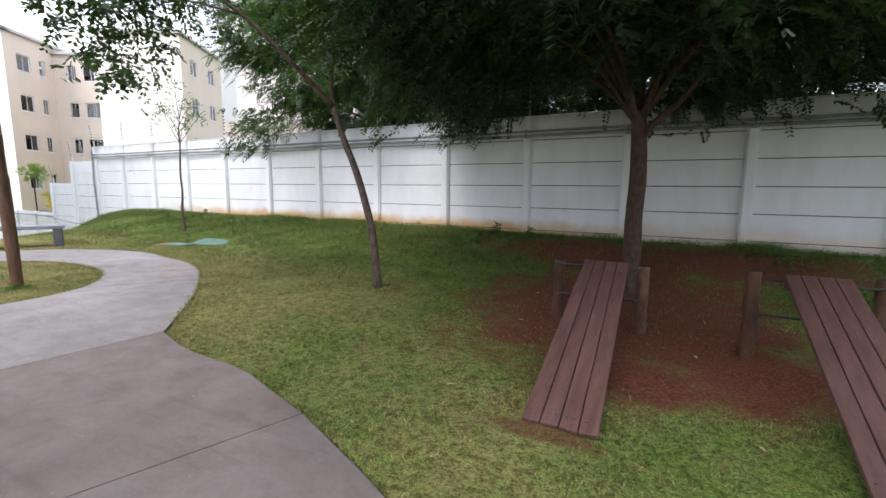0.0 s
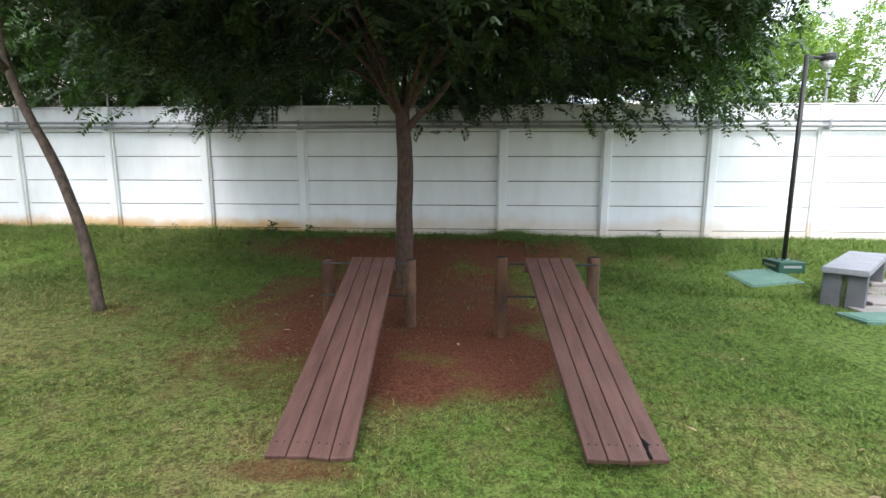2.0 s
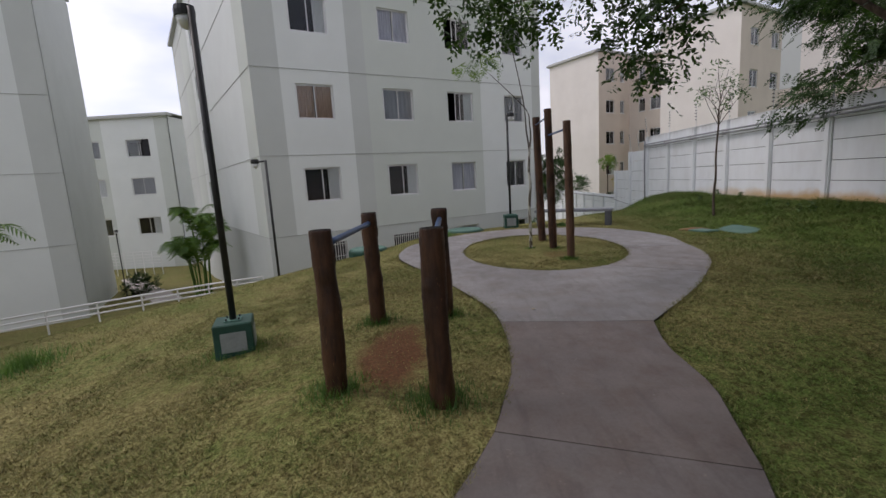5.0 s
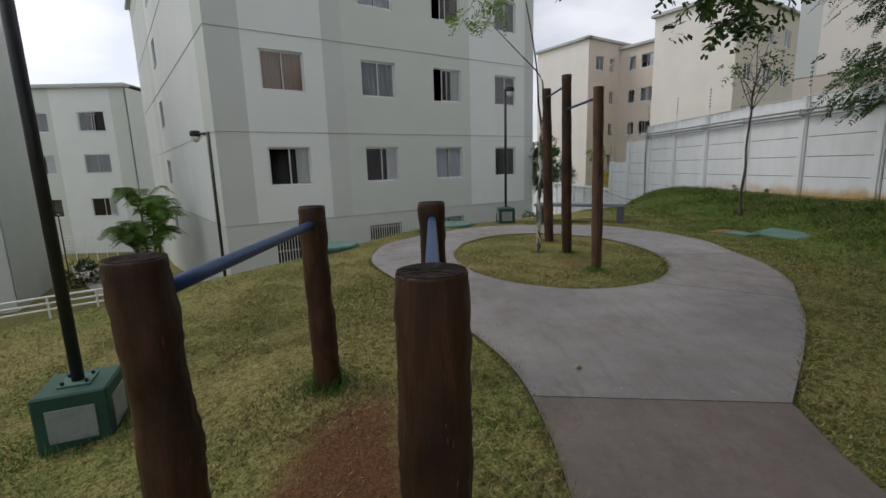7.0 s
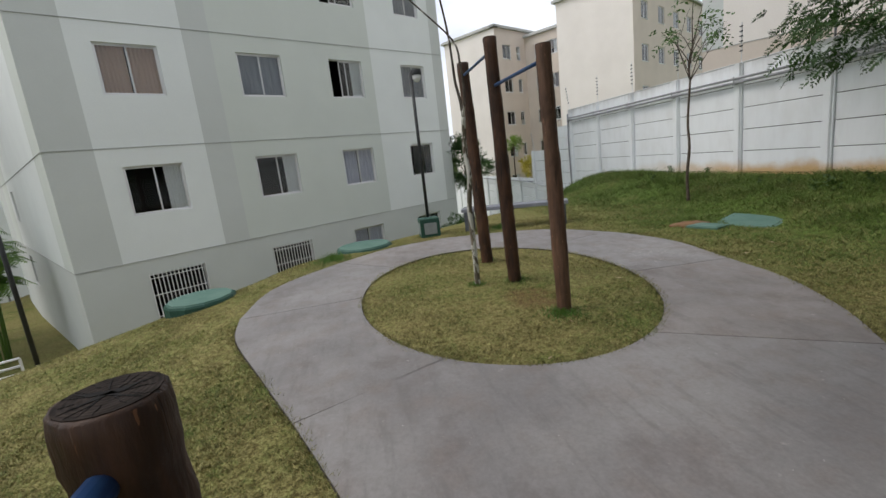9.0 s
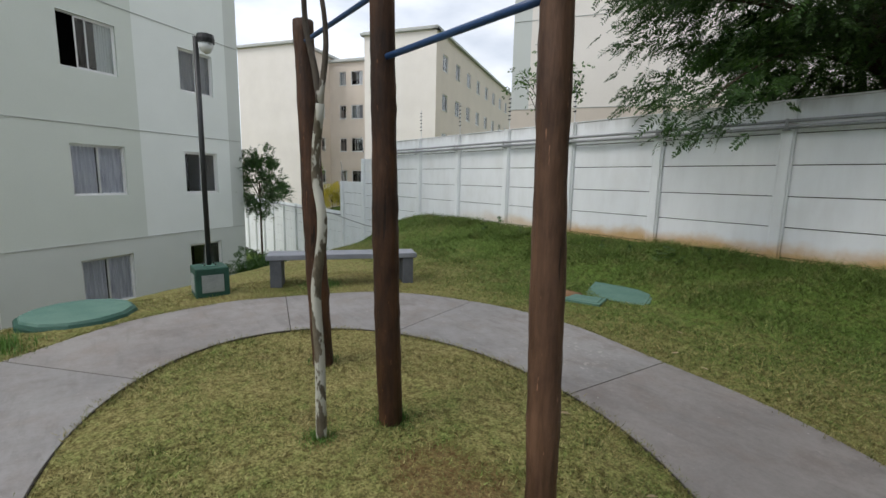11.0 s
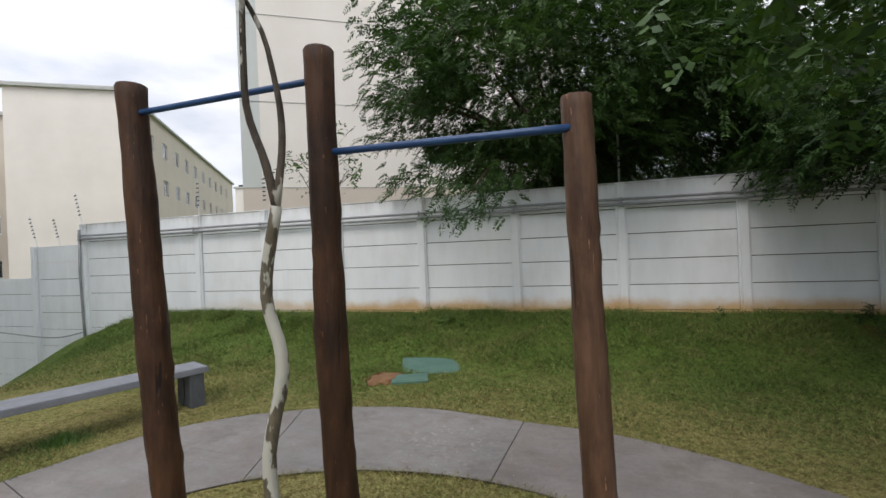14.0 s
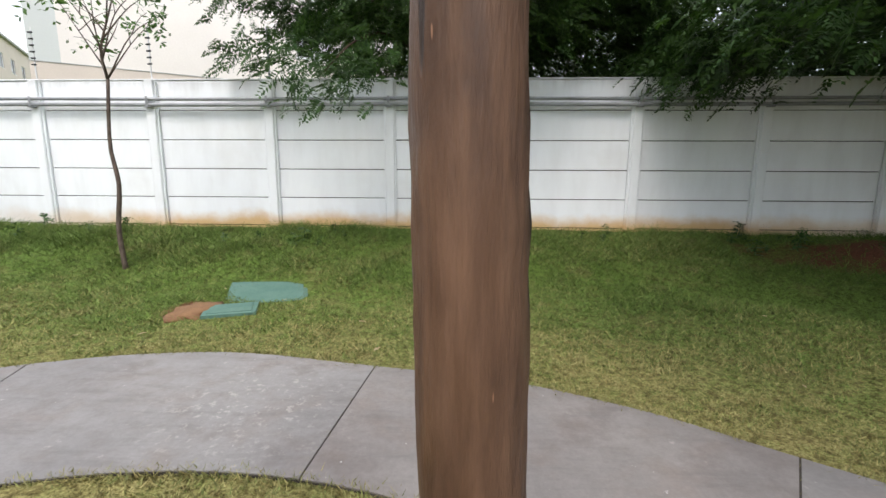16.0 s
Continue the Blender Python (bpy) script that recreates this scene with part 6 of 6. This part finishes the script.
def ragged(x, y, rng):
    """Uneven, clumped growth."""
    w = np.sin(x * 2.1 + 1.7 * np.sin(y * 1.9)) + np.sin(y * 3.3 + x * 0.7) + 0.8 * np.sin(x * 5.3 - y * 2.2)
    return w + rng.normal(0, 0.5, x.shape) > 0.9


blades("grass", 150000, (-16.0, 9.0, 6.4, 9.45), 0.085, 0.011, 6, M_BLADE, "ragged longer grass on the bank below the wall", ragged)
blades("grass", 90000, (-4.5, 5.0, -2.5, 7.0), 0.032, 0.008, 7, M_BLADE, "clumped longer grass in the lawn", ragged)
blades("grass", 60000, (-10.0, -2.6, -2.0, 7.0), 0.032, 0.008, 8, M_BLADE, "clumped longer grass in the lawn", ragged)



def path_fringe(seed=91):
    """Grass creeping over the edges of the path."""
    rng = np.random.default_rng(seed)
    tris = []
    for k, poly in enumerate(SLABS):
        for i in range(len(poly)):
            a, b = np.array(poly[i][:2], float), np.array(poly[(i + 1) % len(poly)][:2], float)
            length = np.hypot(*(b - a))
            n = int(length * 700)
            if n < 1:
                continue
            u = rng.uniform(0, 1, (n, 1))
            nrm = np.array([(b - a)[1], -(b - a)[0]]) / max(length, 1e-6)
            p = a + (b - a) * u + nrm * rng.normal(0, 0.024, (n, 1))
            swing = np.zeros(n, bool)
            for s in (-0.12, 0.12):
                q = a + (b - a) * u + nrm * s
                hit = np.zeros(n, bool)
                for other in SLABS:
                    hit |= inside(q[:, 0], q[:, 1], other)
                swing ^= hit
            clump = np.sin(p[:, 0] * 5.1 + 2 * np.sin(p[:, 1] * 3.7)) + np.sin(p[:, 1] * 7.3) + rng.normal(0, 0.6, n) > -0.5
            p = p[swing & clump]
            if len(p):
                tris.append(p)
    p = np.concatenate(tris)
    n = len(p)
    z = land(p[:, 0], p[:, 1]) - 0.004
    g, b = rng.uniform(0, math.tau, n), rng.uniform(0, math.tau, n)
    h = rng.uniform(0.012, 0.046, n)
    w = 0.004
    le = h * rng.uniform(0.3, 1.4, n)
    v = np.stack([np.stack([p[:, 0] - np.cos(g) * w, p[:, 1] - np.sin(g) * w, z], 1), np.stack([p[:, 0] + np.cos(g) * w, p[:, 1] + np.sin(g) * w, z], 1), np.stack([p[:, 0] + np.cos(b) * le, p[:, 1] + np.sin(b) * le, z + h], 1)], 1).reshape(-1, 3)
    tagged(mesh_from_arrays("grass", v, np.arange(len(v)).reshape(-1, 3), M_BLADE), "ragged grass creeping over the path edge", "grass", kind="stuff")


path_fringe()

M_TUFT = make_leaves("tuft_green", (0.05, 0.12, 0.025), (0.11, 0.2, 0.05))


def tuft(x, y, r, n, tall, seed, label="lush green grass tuft round a post"):
    rng = np.random.default_rng(seed)
    a, q = rng.uniform(0, math.tau, n), np.abs(rng.normal(0, 0.55, n)) * r
    px, py = x + np.cos(a) * q, y + np.sin(a) * q
    pz = land(px, py) - 0.01
    h = tall * rng.uniform(0.4, 1.2, n) * np.clip(1.25 - q / r * 0.6, 0.3, 1.3)
    b = rng.uniform(0, math.tau, n)
    le = h * rng.uniform(0.2, 0.8, n)
    w = 0.004
    v = np.stack([np.stack([px - np.sin(b) * w, py + np.cos(b) * w, pz], 1), np.stack([px + np.sin(b) * w, py - np.cos(b) * w, pz], 1), np.stack([px + np.cos(b) * le, py + np.sin(b) * le, pz + h], 1)], 1).reshape(-1, 3)
    tagged(mesh_from_arrays("grass_tuft", v, np.arange(len(v)).reshape(-1, 3), M_TUFT), label, "grass", kind="stuff")


for k, (x, y, r, t) in enumerate(((-0.1, -0.5, 0.3, 0.11), (0.15, 0.32, 0.34, 0.12), (-1.75, -0.44, 0.24, 0.1), (-1.79, 0.33, 0.24, 0.1), (-4.7, 2.5, 0.22, 0.06), (-5.98, 2.52, 0.16, 0.045), (-7.15, 2.52, 0.16, 0.05), (-6.04, 2.04, 0.16, 0.045), (-1.66, -2.05, 0.5, 0.12), (-10.1, 2.17, 0.25, 0.08), (-2.55, -5.5, 0.7, 0.25), (-9.75, 3.6, 0.3, 0.1), (4.1, 3.5, 0.3, 0.07), (-9.0, 0.2, 0.4, 0.12))):
    tuft(x, y, r, 900, t, 100 + k)


def weed(x, y, size, seed):
    rng = np.random.default_rng(seed)
    root = tagged(empty("weed"), "small leafy weed growing at the foot of the wall", "plant", group="weeds along the wall")
    z = lz(x, y)
    part("stem", tube([(x, y, z - 0.02), (x + 0.02, y, z + size)], [0.006, 0.003], 6), M_LEAF_MID, root)
    c = np.array([[x, y, z + size * u] for u in np.linspace(0.1, 1, 9)])
    d = rng.normal(0, 1, c.shape)
    d[:, 2] = 0.3
    crown_part(root, rng, c, d, M_LEAF_MID, size * 0.45, 3, size * 0.28, size * 0.16, 0.3, 0.4, "leaves")


wr = random.Random(77)
for k in range(34):
    weed(wr.choice((wr.uniform(-14, 9), wr.uniform(-9, 2))), wr.uniform(8.3, 9.3), wr.uniform(0.08, 0.24), 300 + k)


def fallen_leaf(x, y, z, s, rot):
    bm = bmesh.new()
    rim = [(0, -1), (0.32, -0.4), (0.36, 0.2), (0, 1), (-0.36, 0.2), (-0.32, -0.4)]
    vs = [bm.verts.new((px * s, py * s, 0.006 + 0.12 * s * abs(px) * 2)) for px, py in rim]
    bm.faces.new(vs)
    bmesh.ops.solidify(bm, geom=bm.faces[:], thickness=0.0015)
    o = tagged(link_mesh("fallen_leaf", bm, M_DRY), "dry curled brown fallen leaf on the ground", "leaf", group="fallen leaves")
    o.matrix_world = pose(x, y, z, wr.uniform(-8, 8), wr.uniform(-8, 8), rot)


fallen_leaf(-1.8, 1.335, 0.002, 0.05, 60)
for k in range(60):
    x, y = wr.uniform(-8, 6), wr.uniform(-2, 7.5)
    if any(inside(np.array([x]), np.array([y]), poly)[0] for poly in SLABS):
        continue
    fallen_leaf(x, y, lz(x, y) + 0.016, wr.uniform(0.02, 0.042), wr.uniform(0, 360))

# fallen twigs on the bare soil
for k in range(5):
    x, y = wr.uniform(2.6, 4.0), wr.uniform(5.3, 6.4)
    a = wr.uniform(-0.5, 0.5)
    L = wr.uniform(0.25, 0.7)
    o = tagged(link_mesh("twig", tube(curve_pts([(0, 0, 0), (L * 0.4, 0.03, 0.02), (L, -0.02, 0.005)], 8), 0.0045, 6), M_BARK), "dry twig lying on the bare soil", "twig", group="fallen twigs")
    o.matrix_world = pose(x, y, lz(x, y) + 0.008, 0, 0, math.degrees(a))
